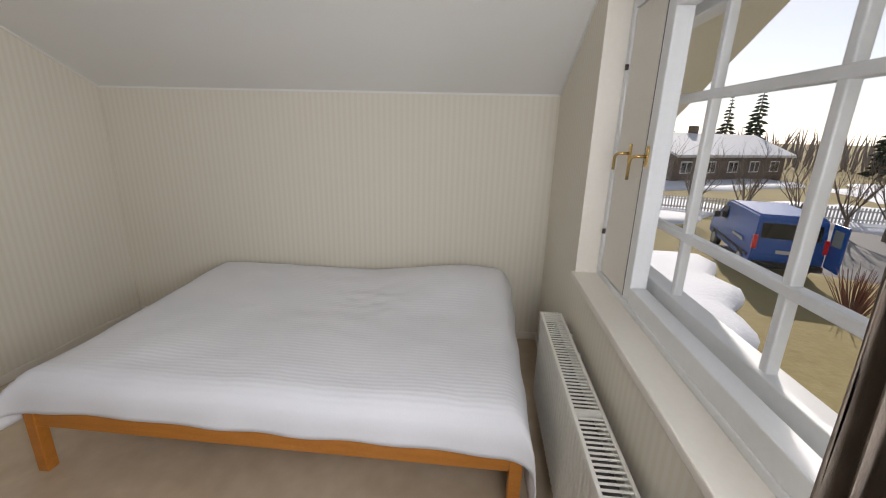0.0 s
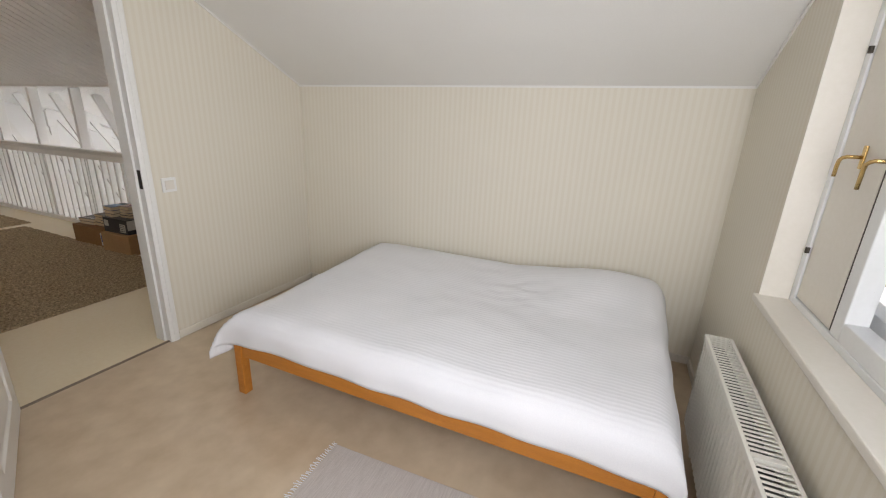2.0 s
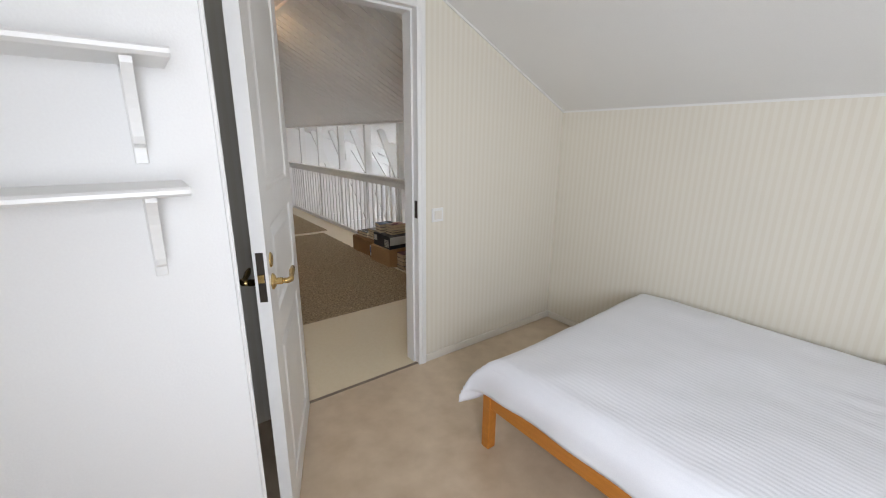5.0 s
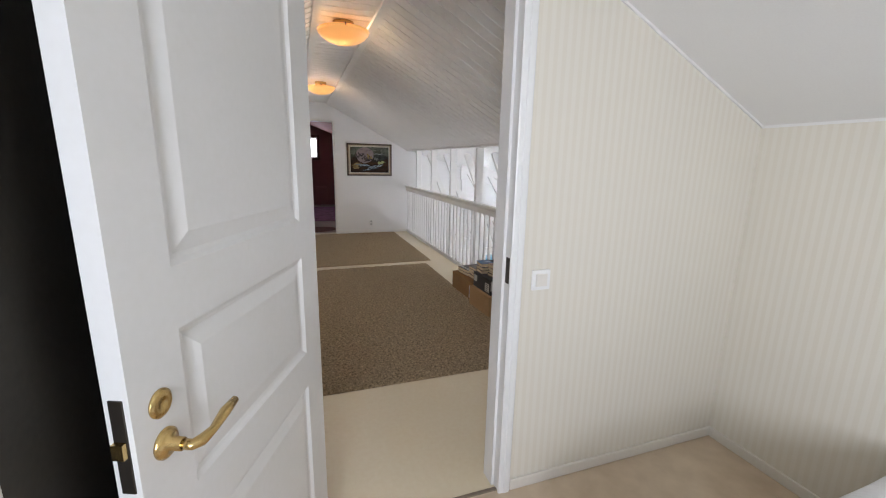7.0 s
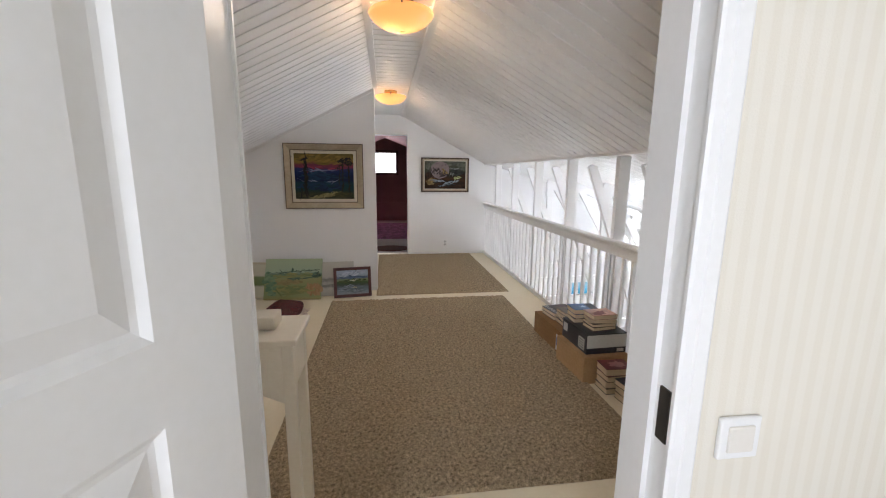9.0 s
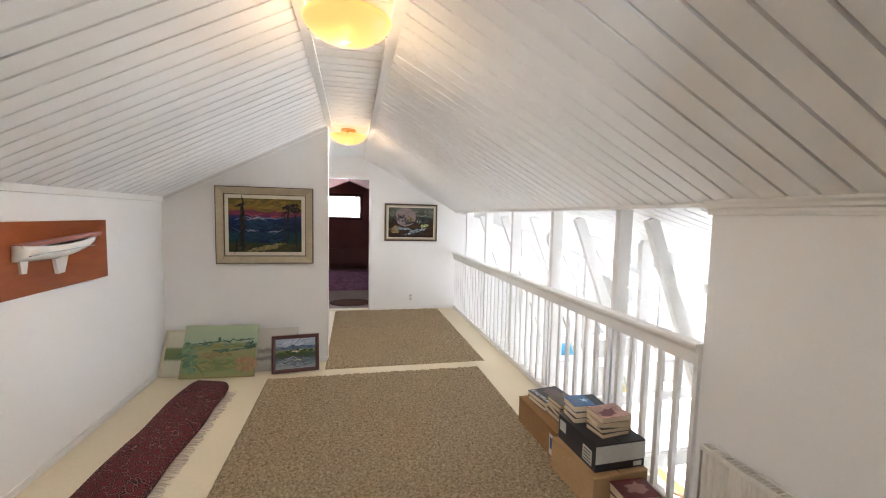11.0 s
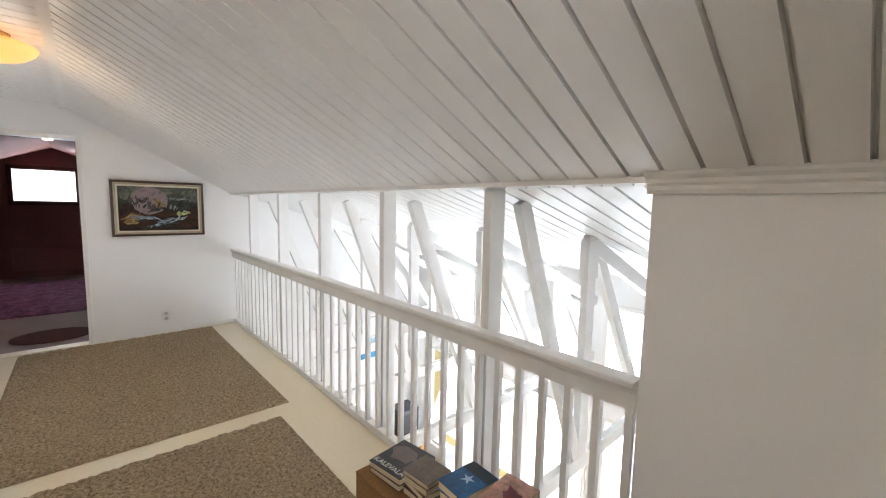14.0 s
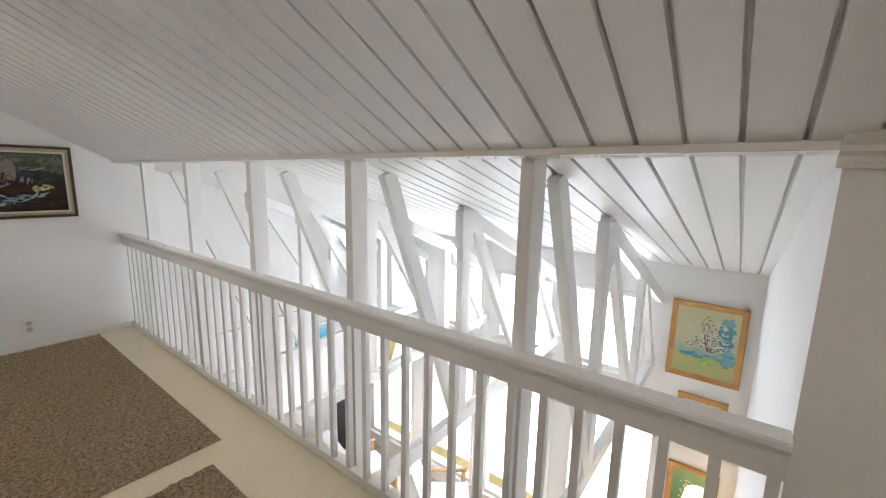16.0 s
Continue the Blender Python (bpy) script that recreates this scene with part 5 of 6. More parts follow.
# half model of a sailing boat on a board
bh = empty("half_hull_model", (LX0, 2.955, 1.224), "white half-hull boat model on a varnished wooden board", "boat model")
part("board", box((0, -0.455, -0.198), (0.022, 0.455, 0.198), 0.003), surface("varnished_mahogany", (0.22, 0.045, 0.008), (0.31, 0.075, 0.015), 4, 40, 0.3, 0.06, (1, 1, 9)), bh)
hull = bmesh.new()
secs = []
for k in range(17):
    q = k / 16
    y = -0.375 + 0.69 * q
    deck = 0.062 + 0.055 * (q - 0.35) ** 2 * 2 + 0.012 * q
    beamw = 0.075 * math.sin(math.pi * min(1, 0.18 + q * 0.82)) ** 0.75 if q < 1 else 0.001
    keelz = -0.028 + 0.085 * q ** 3 + 0.02 * (1 - q) ** 2
    ring = []
    for j in range(9):
        a = j / 8 * math.pi / 2
        ring.append(hull.verts.new((0.022 + beamw * math.cos(a) ** 0.8 if j < 8 else 0.022, y + 0.035 * q * (1 - j / 8), keelz + (deck - keelz) * (1 - math.sin(a)))))
    ring.append(hull.verts.new((0.022, y + 0.035 * q, deck)))
    secs.append(ring)
for a, b in zip(secs, secs[1:]):
    for j in range(9):
        hull.faces.new((a[j], a[j + 1], b[j + 1], b[j]))
hull.faces.new(secs[0])
hull.faces.new(secs[-1][::-1])
HULLW = surface("boat_white", (0.76, 0.74, 0.70), (0.82, 0.80, 0.76), 5, 60, 0.3, 0.04)
part("hull", hull, HULLW, bh, "", True)
part("keel", prism([(-0.095, -0.02), (0.02, -0.005), (-0.02, -0.105), (-0.075, -0.108)], "x", 0.024, 0.042), HULLW, bh)
part("rudder", prism([(-0.345, 0.01), (-0.285, 0.0), (-0.300, -0.075), (-0.335, -0.075)], "x", 0.024, 0.036), HULLW, bh)
part("deck", prism([(-0.372, 0.062), (0.31, 0.098), (0.315, 0.122), (-0.1, 0.098), (-0.372, 0.082)], "x", 0.024, 0.070), flat("deck_rose", (0.40, 0.18, 0.16)), bh, "rose deck edge")
part("waterline", prism([(-0.36, 0.020), (0.18, 0.040), (0.18, 0.044), (-0.36, 0.025)], "x", 0.088, 0.0985), material("boat_grey", (0.42, 0.43, 0.45), 0.4), bh, "thin grey waterline")

# rolled-up red rug
def persian(name):
    m = surface(name, (0.10, 0.012, 0.016), (0.17, 0.028, 0.030), 6, 160, 0.95, 0.5)
    n, l = m.node_tree.nodes, m.node_tree.links
    tc, v1, v2 = n.new("ShaderNodeTexCoord"), n.new("ShaderNodeTexVoronoi"), n.new("ShaderNodeTexVoronoi")
    v1.feature = v2.feature = "DISTANCE_TO_EDGE"
    v1.inputs["Scale"].default_value, v2.inputs["Scale"].default_value = 15.0, 38.0
    mixv = n.new("ShaderNodeMath")
    mixv.operation = "MINIMUM"
    nz = n.new("ShaderNodeTexNoise")
    nz.inputs["Scale"].default_value = 9
    vm = n.new("ShaderNodeVectorMath")
    vm.operation = "MULTIPLY_ADD"
    vm.inputs[1].default_value = (0.12, 0.12, 0.12)
    l.new(tc.outputs["Object"], nz.inputs["Vector"])
    l.new(nz.outputs["Color"], vm.inputs[0])
    l.new(tc.outputs["Object"], vm.inputs[2])
    for v in (v1, v2):
        l.new(vm.outputs[0], v.inputs["Vector"])
    l.new(v1.outputs["Distance"], mixv.inputs[0])
    l.new(v2.outputs["Distance"], mixv.inputs[1])
    r = n.new("ShaderNodeValToRGB")
    r.color_ramp.elements[0].position, r.color_ramp.elements[1].position = 0.0, 0.16
    r.color_ramp.elements[0].color, r.color_ramp.elements[1].color = (0.34, 0.15, 0.13, 1), (0.14, 0.010, 0.014, 1)
    for p, c in ((0.015, (0.18, 0.04, 0.04, 1)), (0.034, (0.010, 0.004, 0.008, 1)), (0.092, (0.016, 0.005, 0.010, 1)), (0.105, (0.13, 0.014, 0.018, 1))):
        e = r.color_ramp.elements.new(p)
        e.color = c
    l.new(mixv.outputs[0], r.inputs["Fac"])
    l.new(r.outputs["Color"], n["Principled BSDF"].inputs["Base Color"])
    return m


rr = empty("folded_rug", (-1.545, 2.85, 0), "folded red oriental rug with a pale fringe on the floor", "rug")
rb = bmesh.new()
rings = []
for k in range(50):
    y = -1.35 + 2.20 * k / 49
    wob = 0.004 * math.sin(y * 7) + 0.006 * noise.noise((y * 3, 0, 0))
    tip_w = 1.0 if k < 47 else 1 - (k - 46) * 0.03
    ring = []
    for j in range(20):
        a = j * 2 * math.pi / 20
        c, s = math.cos(a), math.sin(a)
        x = 0.175 * math.copysign(abs(c) ** 0.6, c) * tip_w + wob + 0.03 * (y / 0.9)
        hh = 0.042 + 0.010 * noise.noise((x * 9, y * 5, 1)) + 0.018 * math.exp(-((x + 0.05) / 0.08) ** 2)
        ring.append(rb.verts.new((x, y + (0.05 * (1 - abs(c)) if k == 49 else 0), max(0.003, 0.042 + hh * math.copysign(abs(s) ** 0.6, s)))))
    rings.append(ring)
for a, b in zip(rings, rings[1:]):
    for j in range(20):
        rb.faces.new((a[j], a[(j + 1) % 20], b[(j + 1) % 20], b[j]))
rb.faces.new(rings[0])
rb.faces.new(rings[-1][::-1])
part("roll", rb, persian("oriental_rug"), rr, "", True)
fb = bmesh.new()
for k in range(150):
    y = -1.33 + 2.16 * k / 149
    x0 = 0.175 + 0.03 * (y / 0.9)
    tube(fb, [(x0 - 0.02, y, 0.010), (x0 + 0.02, y + random.uniform(-0.01, 0.01), 0.004), (x0 + random.uniform(0.035, 0.06), y + random.uniform(-0.02, 0.02), 0.003)], 0.0022, 4)
part("fringe", fb, surface("fringe_cotton", (0.62, 0.50, 0.46), (0.70, 0.60, 0.54), 10, 80, 0.9, 0.2), rr, "pale cotton fringe")

# white desk beside the door
CREAMP = surface("cream_desk_paint", (0.72, 0.65, 0.52), (0.77, 0.71, 0.58), 3, 60, 0.4, 0.05)
desk = empty("side_table", (-1.28, 0.93, 0), "cream painted narrow side table with a curved apron", "table")
part("top", box((-0.50, -0.135, 0.825), (0.475, 0.135, 0.85), 0.006), CREAMP, desk)
for x in (-0.46, 0.415):
    for y in (-0.115, 0.075):
        part("leg", box((x, y, 0), (x + 0.042, y + 0.040, 0.825), 0.004), CREAMP, desk)
apr = [(-0.418, 0.824), (-0.418, 0.60)] + [(-0.418 + 0.833 * k / 12, 0.60 + 0.13 * math.sin(math.pi * k / 12)) for k in range(1, 12)] + [(0.415, 0.60), (0.415, 0.824)]
part("apron", prism(apr, "y", -0.11, -0.092), CREAMP, desk)
part("apron", box((0.437, -0.075, 0.66), (0.455, 0.075, 0.824)), CREAMP, desk)
part("knob", lathe(bmesh.new(), [(0.001, 0), (0.012, 0.004), (0.016, 0.012), (0.010, 0.02), (0.001, 0.022)], 14), CREAMP, desk, "", True, pose(0.2, -0.112, 0.775, 90, 0, 0))
thing("box", box((-1.02, 0.90, 0.85), (-0.90, 1.0, 0.90), 0.006), CREAMP, "small cream box on the side table", "box")

# wall socket, loft radiator
so = empty("wall_socket", (0.560, LY1 - 0.001, 0.195), "white double wall socket", "socket")
part("plate", box((-0.042, -0.012, -0.055), (0.042, 0, 0.055), 0.004), GLOSS, so)
for z in (-0.026, 0.026):
    part("outlet", lathe(bmesh.new(), [(0.001, 0.002), (0.018, 0.002), (0.020, 0.006), (0.020, 0.0), (0.001, 0.0)], 16), surface("socket_grey", (0.5, 0.5, 0.48), (0.55, 0.55, 0.52), 5, 50, 0.5, 0.02), so, "", False, pose(0, -0.0125, z, 90, 0, 0))
radiator("radiator", 1.30, 0.40, 0.060, "low white steel radiator on the loft wall", pose(LX1 - 0.085, 1.585, 0.09, 0, 0, -90))

# cardboard boxes and books beside the railing
CARD = surface("brown_cardboard", (0.20, 0.10, 0.032), (0.29, 0.155, 0.055), 3, 70, 0.85, 0.15)
KRAFT = surface("pale_cardboard", (0.34, 0.20, 0.085), (0.44, 0.27, 0.125), 3, 70, 0.8, 0.12)
BLACKBOX = surface("black_printed_card", (0.012, 0.014, 0.020), (0.025, 0.027, 0.035), 5, 80, 0.3, 0.05)
GREYCARD = surface("grey_printed_card", (0.50, 0.50, 0.46), (0.58, 0.57, 0.53), 5, 80, 0.5, 0.05)
PAGES = surface("book_pages", (0.60, 0.47, 0.30), (0.72, 0.60, 0.42), 4, 200, 0.85, 0.3, (1, 1, 12))


def carton(name, at, turn, w, d, h, mat, label):
    """A taped box with flaps; w along x, d along y."""
    c = thing(name, None, None, label, "box", m=pose(*at, 0, 0, turn))
    part("body", box((-w / 2, -d / 2, 0), (w / 2, d / 2, h - 0.006), 0.003), mat, c)
    part("flap", box((-w / 2 - 0.002, -d / 2, h - 0.005), (-0.002, d / 2, h), 0.001), mat, c)
    part("flap", box((0.002, -d / 2, h - 0.005), (w / 2 + 0.002, d / 2, h), 0.001), mat, c)
    return c


b1 = carton("cardboard_box", (1.015, 2.535, 0), 2, 0.33, 0.54, 0.20, CARD, "brown cardboard box holding up books")
part("label", box((-0.168, -0.262, 0.03), (-0.1655, -0.18, 0.16)), GREYCARD, b1, "white printed sticker")
part("label_bar", box((-0.1690, -0.255, 0.07), (-0.1678, -0.19, 0.14)), material("sticker_blue", (0.03, 0.06, 0.22), 0.5), b1)
b2 = carton("cardboard_box", (0.985, 2.045, 0), 3, 0.33, 0.40, 0.20, KRAFT, "pale cardboard box beside the railing")
b3 = carton("shoe_box", (1.005, 2.06, 0.2), 2, 0.30, 0.36, 0.145, BLACKBOX, "black and grey printed box stacked on another")
part("end_panel", box((-0.149, -0.1825, 0.045), (0.149, -0.1805, 0.138)), GREYCARD, b3, "grey end panel")
part("sticker", box((-0.1525, -0.15, 0.02), (-0.1505, -0.07, 0.10)), GREYCARD, b3, "white sticker with bars")
for k in range(4):
    part("sticker_bar", box((-0.1535, -0.142, 0.03 + k * 0.018), (-0.1524, -0.08, 0.036 + k * 0.018)), BLACKBOX, b3)
part("mark", box((-0.1525, 0.10, 0.06), (-0.1505, 0.16, 0.12)), GREYCARD, b3)
part("mark", box((0.08, -0.1832, 0.012), (0.13, -0.1806, 0.034)), GREYCARD, b3)

COVERS = {}


def cover(c):
    if c not in COVERS:
        COVERS[c] = surface("book_cover", tuple(v * 0.45 for v in c), tuple(min(1, v * 1.35) for v in c), 11, 48, 0.28, 0.05)
    return COVERS[c]


def book(at, turn, w, d, h, c, label):
    """A book lying flat: w along x, d along y, spine on the far side."""
    k = thing("book", None, None, label, "book", "books beside the railing", m=pose(*at, 0, 0, turn))
    part("page_block", box((-w / 2 + 0.004, -d / 2 + 0.004, 0.0025), (w / 2 - 0.002, d / 2 - 0.004, h - 0.0025)), PAGES, k)
    part("cover", box((-w / 2, -d / 2, 0), (w / 2, d / 2, 0.0025), 0.0005), cover(c), k)
    part("cover", box((-w / 2, -d / 2, h - 0.0025), (w / 2, d / 2, h), 0.0005), cover(c), k)
    part("spine", box((w / 2 - 0.0025, -d / 2, 0.002), (w / 2 + 0.001, d / 2, h - 0.002), 0.0005), cover(c), k)
    return k


def stack(x, y, z, spec):
    top = None
    for turn, w, d, h, c, label in spec:
        top = book((x, y, z + 0.0004), turn, w, d, h, c, label)
        z += h + 0.0006
    return top, z


INK, BROWN, RED, CREAM = (0.02, 0.02, 0.025), (0.09, 0.05, 0.03), (0.13, 0.02, 0.025), (0.50, 0.40, 0.26)
big, zb = stack(1.015, 2.66, 0.2, [(6, 0.23, 0.21, 0.030, BROWN, "thick brown book lying on the box"), (8, 0.235, 0.215, 0.032, INK, "large black book with white lettering lying on the box")])
lt = bpy.data.curves.new("lettering", "FONT")
lt.body, lt.size, lt.extrude, lt.align_x, lt.align_y = "KALEVALA", 0.042, 0.0003, "CENTER", "CENTER"
lto = new("lettering", lt)
lto.parent = big
lto.matrix_basis = pose(-0.085, 0.0, 0.0326, 0, 0, -90)
lt.materials.append(material("white_print", (0.75, 0.73, 0.70), 0.5))
pc = bmesh.new()
pc.faces.new([pc.verts.new((x, y, 0.0325)) for x, y in blob(0.03, 0.02, 0.06, 0.075, 0, 16, 0.2, 3)])
part("cover_picture", pc, flat("cover_smoke", (0.16, 0.12, 0.12)), big)
sb, zb = stack(1.00, 2.455, 0.2, [(2, 0.145, 0.16, 0.034, BROWN, "brown paperback in a pile"), (-4, 0.14, 0.16, 0.030, INK, "black book in a pile"), (3, 0.145, 0.155, 0.028, CREAM, "cream book in a pile"), (5, 0.145, 0.16, 0.026, (0.12, 0.09, 0.06), "brown patterned book on a pile")])
bluebook, zb = stack(0.965, 2.165, 0.345, [(-2, 0.185, 0.135, 0.032, INK, "black-backed book in a pile"), (3, 0.18, 0.135, 0.034, BROWN, "brown book in a pile"), (-3, 0.19, 0.14, 0.036, (0.01, 0.10, 0.28), "bright blue book with a pale emblem on a pile")])
em = bmesh.new()
em.faces.new([em.verts.new((0.032 * (1 if k % 2 == 0 else 0.35) * math.cos(k * math.pi / 5), 0.032 * (1 if k % 2 == 0 else 0.35) * math.sin(k * math.pi / 5), 0.0365)) for k in range(10)])
part("emblem", em, flat("pale_blue_print", (0.45, 0.60, 0.75)), bluebook)
part("dark_band", prism([(0.035, -0.068), (0.092, -0.068), (0.092, 0.068), (0.035, 0.068)], "z", 0.0360, 0.0364), flat("navy_print", (0.01, 0.025, 0.035)), bluebook)
redbook, zb = stack(1.015, 2.005, 0.345, [(8, 0.185, 0.135, 0.026, BROWN, "brown book in a pile"), (2, 0.18, 0.14, 0.024, INK, "dark book in a pile"), (-8, 0.19, 0.135, 0.030, CREAM, "cream book in a pile"), (4, 0.185, 0.14, 0.032, (0.42, 0.22, 0.16), "salmon pink book with a dark picture on a pile")])
em = bmesh.new()
em.faces.new([em.verts.new((x, y, 0.0325)) for x, y in blob(-0.02, -0.02, 0.06, 0.035, 0.4, 16, 0.3, 8)])
part("cover_picture", em, flat("dark_red_print", (0.13, 0.02, 0.03)), redbook)
nb, zb = stack(1.015, 1.765, 0.0, [(2, 0.19, 0.14, 0.040, INK, "black book in a floor pile"), (-3, 0.185, 0.135, 0.045, CREAM, "cream book in a floor pile"), (4, 0.185, 0.14, 0.040, BROWN, "brown book in a floor pile"), (-2, 0.19, 0.14, 0.048, RED, "dark red book on a floor pile")])
em = bmesh.new()
em.faces.new([em.verts.new((x, y, 0.0485)) for x, y in blob(0.01, 0.0, 0.06, 0.04, 0.2, 16, 0.3, 9)])
part("cover_picture", em, flat("rose_print", (0.36, 0.20, 0.18)), nb)
nc, zb = stack(1.07, 1.60, 0.0, [(6, 0.20, 0.15, 0.045, BROWN, "brown book in a floor pile"), (2, 0.20, 0.15, 0.045, CREAM, "cream book in a floor pile"), (8, 0.21, 0.155, 0.040, INK, "black book with white marks on a floor pile")])
for k in range(3):
    part("print_bar", box((0.02 + k * 0.02, -0.05, 0.0402), (0.03 + k * 0.02, 0.03 + 0.01 * k, 0.0407)), GREYCARD, nc)

# ---- hall things, seen through the railing ----
def wall_picture(y0, y1, z0, z1, ground, label, sprays):
    w, h = y1 - y0 - 0.09, z1 - z0 - 0.09
    p = thing("painting", None, None, label, "painting", "framed pictures on the hall wall", m=pose(HALL_X - 0.004, (y0 + y1) / 2, (z0 + z1) / 2, 0, 0, -90))
    part("canvas", box((-w / 2, -0.018, -h / 2), (w / 2, -0.004, h / 2)), ground, p)
    frame_sides(p, w, h, [(-0.003, 0.0), (-0.003, 0.018), (0.010, 0.022), (0.030, 0.032), (0.042, 0.032), (0.045, 0.0)], GOLDWOOD)
    rng = random.Random(sprays)
    tw = []
    for k in range(7):
        a = rng.uniform(0.3, 2.8)
        x1, z1b = 0.02 + 0.16 * w * 3 * math.cos(a), -0.05 * h + 0.36 * h * math.sin(a)
        tw.append([(0.02, -0.16 * h), (0.026, -0.16 * h), (x1 + 0.003, z1b), (x1, z1b)])
    strokes(p, "twig", flat("ink_twigs", (0.05, 0.05, 0.06)), tw, 0.0185)
    strokes(p, "blossom", flat("pale_blossom", (0.60, 0.58, 0.50)), [blob(rng.uniform(-0.3, 0.32) * w, rng.uniform(-0.12, 0.30) * h, 0.012, 0.010, 0, 8, 0.3, k) for k in range(26)], 0.0189)
    return p


bp_ = wall_picture(1.765, 2.305, -0.160, 0.515, paint("blossom_ground", [(0.0, (0.42, 0.44, 0.22)), (0.25, (0.50, 0.48, 0.18)), (0.34, (0.34, 0.46, 0.38)), (0.5, (0.55, 0.54, 0.36)), (1.0, (0.56, 0.53, 0.30))], 0.35, 2.5), "blossom branch painting in a golden wooden frame", 3)
daubs(bp_, "blue_wash", (0.06, 0.26, 0.36), (0.22, 0.42, 0.50), [(0.14, 0.10, 0.045, 0.13, 0.0, 50, 0.05, 0.05), (0.16, -0.10, 0.04, 0.08, 0.0, 24, 0.05, 0.04), (-0.02, -0.12, 0.16, 0.018, 0.0, 22, 0.08, 0.02)], 0.0181, 21)
daubs(bp_, "vase", (0.30, 0.46, 0.10), (0.46, 0.58, 0.22), [(0.03, -0.17, 0.04, 0.035, 0.0, 20, 0.05, 0.03)], 0.0192, 22)
daubs(bp_, "blossom_spray", (0.45, 0.46, 0.46), (0.75, 0.74, 0.70), [(0.03, 0.0, 0.13, 0.09, 0.2, 60, 0.022, 0.014), (0.08, 0.15, 0.05, 0.05, 0.2, 14, 0.022, 0.014)], 0.0200, 23)
daubs(bp_, "dark_twig", (0.015, 0.015, 0.02), (0.07, 0.06, 0.06), [(0.02, 0.0, 0.15, 0.07, 0.2, 50, 0.022, 0.006), (0.03, 0.14, 0.03, 0.10, 0.4, 20, 0.022, 0.006)], 0.0212, 24)
wall_picture(1.815, 2.185, -0.76, -0.305, paint("pale_ground", [(0.0, (0.55, 0.50, 0.40)), (1.0, (0.66, 0.62, 0.52))], 0.2, 4), "small pale blossom picture in a golden wooden frame", 5)
wall_picture(1.80, 2.19, -1.52, -0.98, paint("green_ground", [(0.0, (0.10, 0.20, 0.10)), (0.6, (0.20, 0.34, 0.16)), (1.0, (0.30, 0.42, 0.22))], 0.4, 3), "green blossom picture in a golden wooden frame", 7)
tl = empty("table_lamp", (3.72, 1.92, HALL_Z), "lit floor lamp with a cream shade in the hall", "floor lamp")
part("pole", tube(bmesh.new(), [(0, 0, 0.02), (0, 0, 1.45)], 0.012, 10), DARK, tl)
part("foot", lathe(bmesh.new(), [(0.002, 0.0), (0.13, 0.0), (0.13, 0.012), (0.02, 0.03), (0.002, 0.03)], 24), DARK, tl)
part("shade", lathe(bmesh.new(), [(0.14, 1.36), (0.10, 1.60), (0.098, 1.60), (0.138, 1.36)], 28), glow("lit_lampshade", (1.0, 0.74, 0.40), 1.3), tl, "glowing cream shade", True)


def armchair(x, y, turn):
    c = thing("armchair", None, None, "pine armchair with loose white cushions", "armchair", "chairs in the hall", m=pose(x, y, HALL_Z, 0, 0, turn))
    LIGHTW = cover((0.45, 0.24, 0.09))
    for sx in (-0.33, 0.29):
        part("arm", box((sx, -0.32, 0.56), (sx + 0.05, 0.32, 0.59), 0.008), LIGHTW, c)
        for sy in (-0.30, 0.24):
            part("leg", box((sx + 0.005, sy, 0), (sx + 0.045, sy + 0.05, 0.56), 0.005), LIGHTW, c)
    part("rail", box((-0.29, -0.30, 0.26), (0.29, -0.26, 0.33), 0.005), LIGHTW, c)
    part("seat", box((-0.28, -0.32, 0.33), (0.28, 0.25, 0.46), 0.04), LINEN, c)
    part("backrest", beam(bmesh.new(), (0, 0.22, 0.42), (0, 0.40, 0.98), 0.56, 0.13, (0, 1, 0)), LINEN, c)
    return c


ac = armchair(3.40, 4.30, 40)
armchair(3.15, 5.35, 75)
tv = empty("loudspeaker", (3.55, 6.10, HALL_Z), "black loudspeaker cabinet in the hall", "loudspeaker")
part("cabinet", box((-0.18, -0.16, 0), (0.18, 0.16, 0.95), 0.01), BLACKBOX, tv)
part("grille", box((-0.15, -0.168, 0.06), (0.15, -0.158, 0.90), 0.004), material("speaker_cloth", (0.015, 0.015, 0.015), 0.9), tv)
hr_ = thing("hall_rug", box((2.2, 3.4, HALL_Z), (3.2, 5.0, HALL_Z + 0.012), 0.004), surface("hall_rug_wool", (0.42, 0.25, 0.15), (0.60, 0.45, 0.32), 8, 60, 0.95, 0.3), "tan wool rug on the hall floor", "rug")
bl = thing("painting", None, None, "blue seascape painting on the hall's end wall", "painting", m=pose(3.30, LY1 - 0.004, -0.75, 0, 0, 0))
part("canvas", box((-0.30, -0.02, -0.16), (0.30, -0.004, 0.16)), paint("blue_sea", [(0.0, (0.04, 0.22, 0.42)), (0.5, (0.08, 0.36, 0.55)), (1.0, (0.40, 0.55, 0.62))], 0.3, 4), bl)
frame_sides(bl, 0.60, 0.32, [(0, 0.0), (0, 0.024), (0.025, 0.026), (0.025, 0.0)], GLOSS)

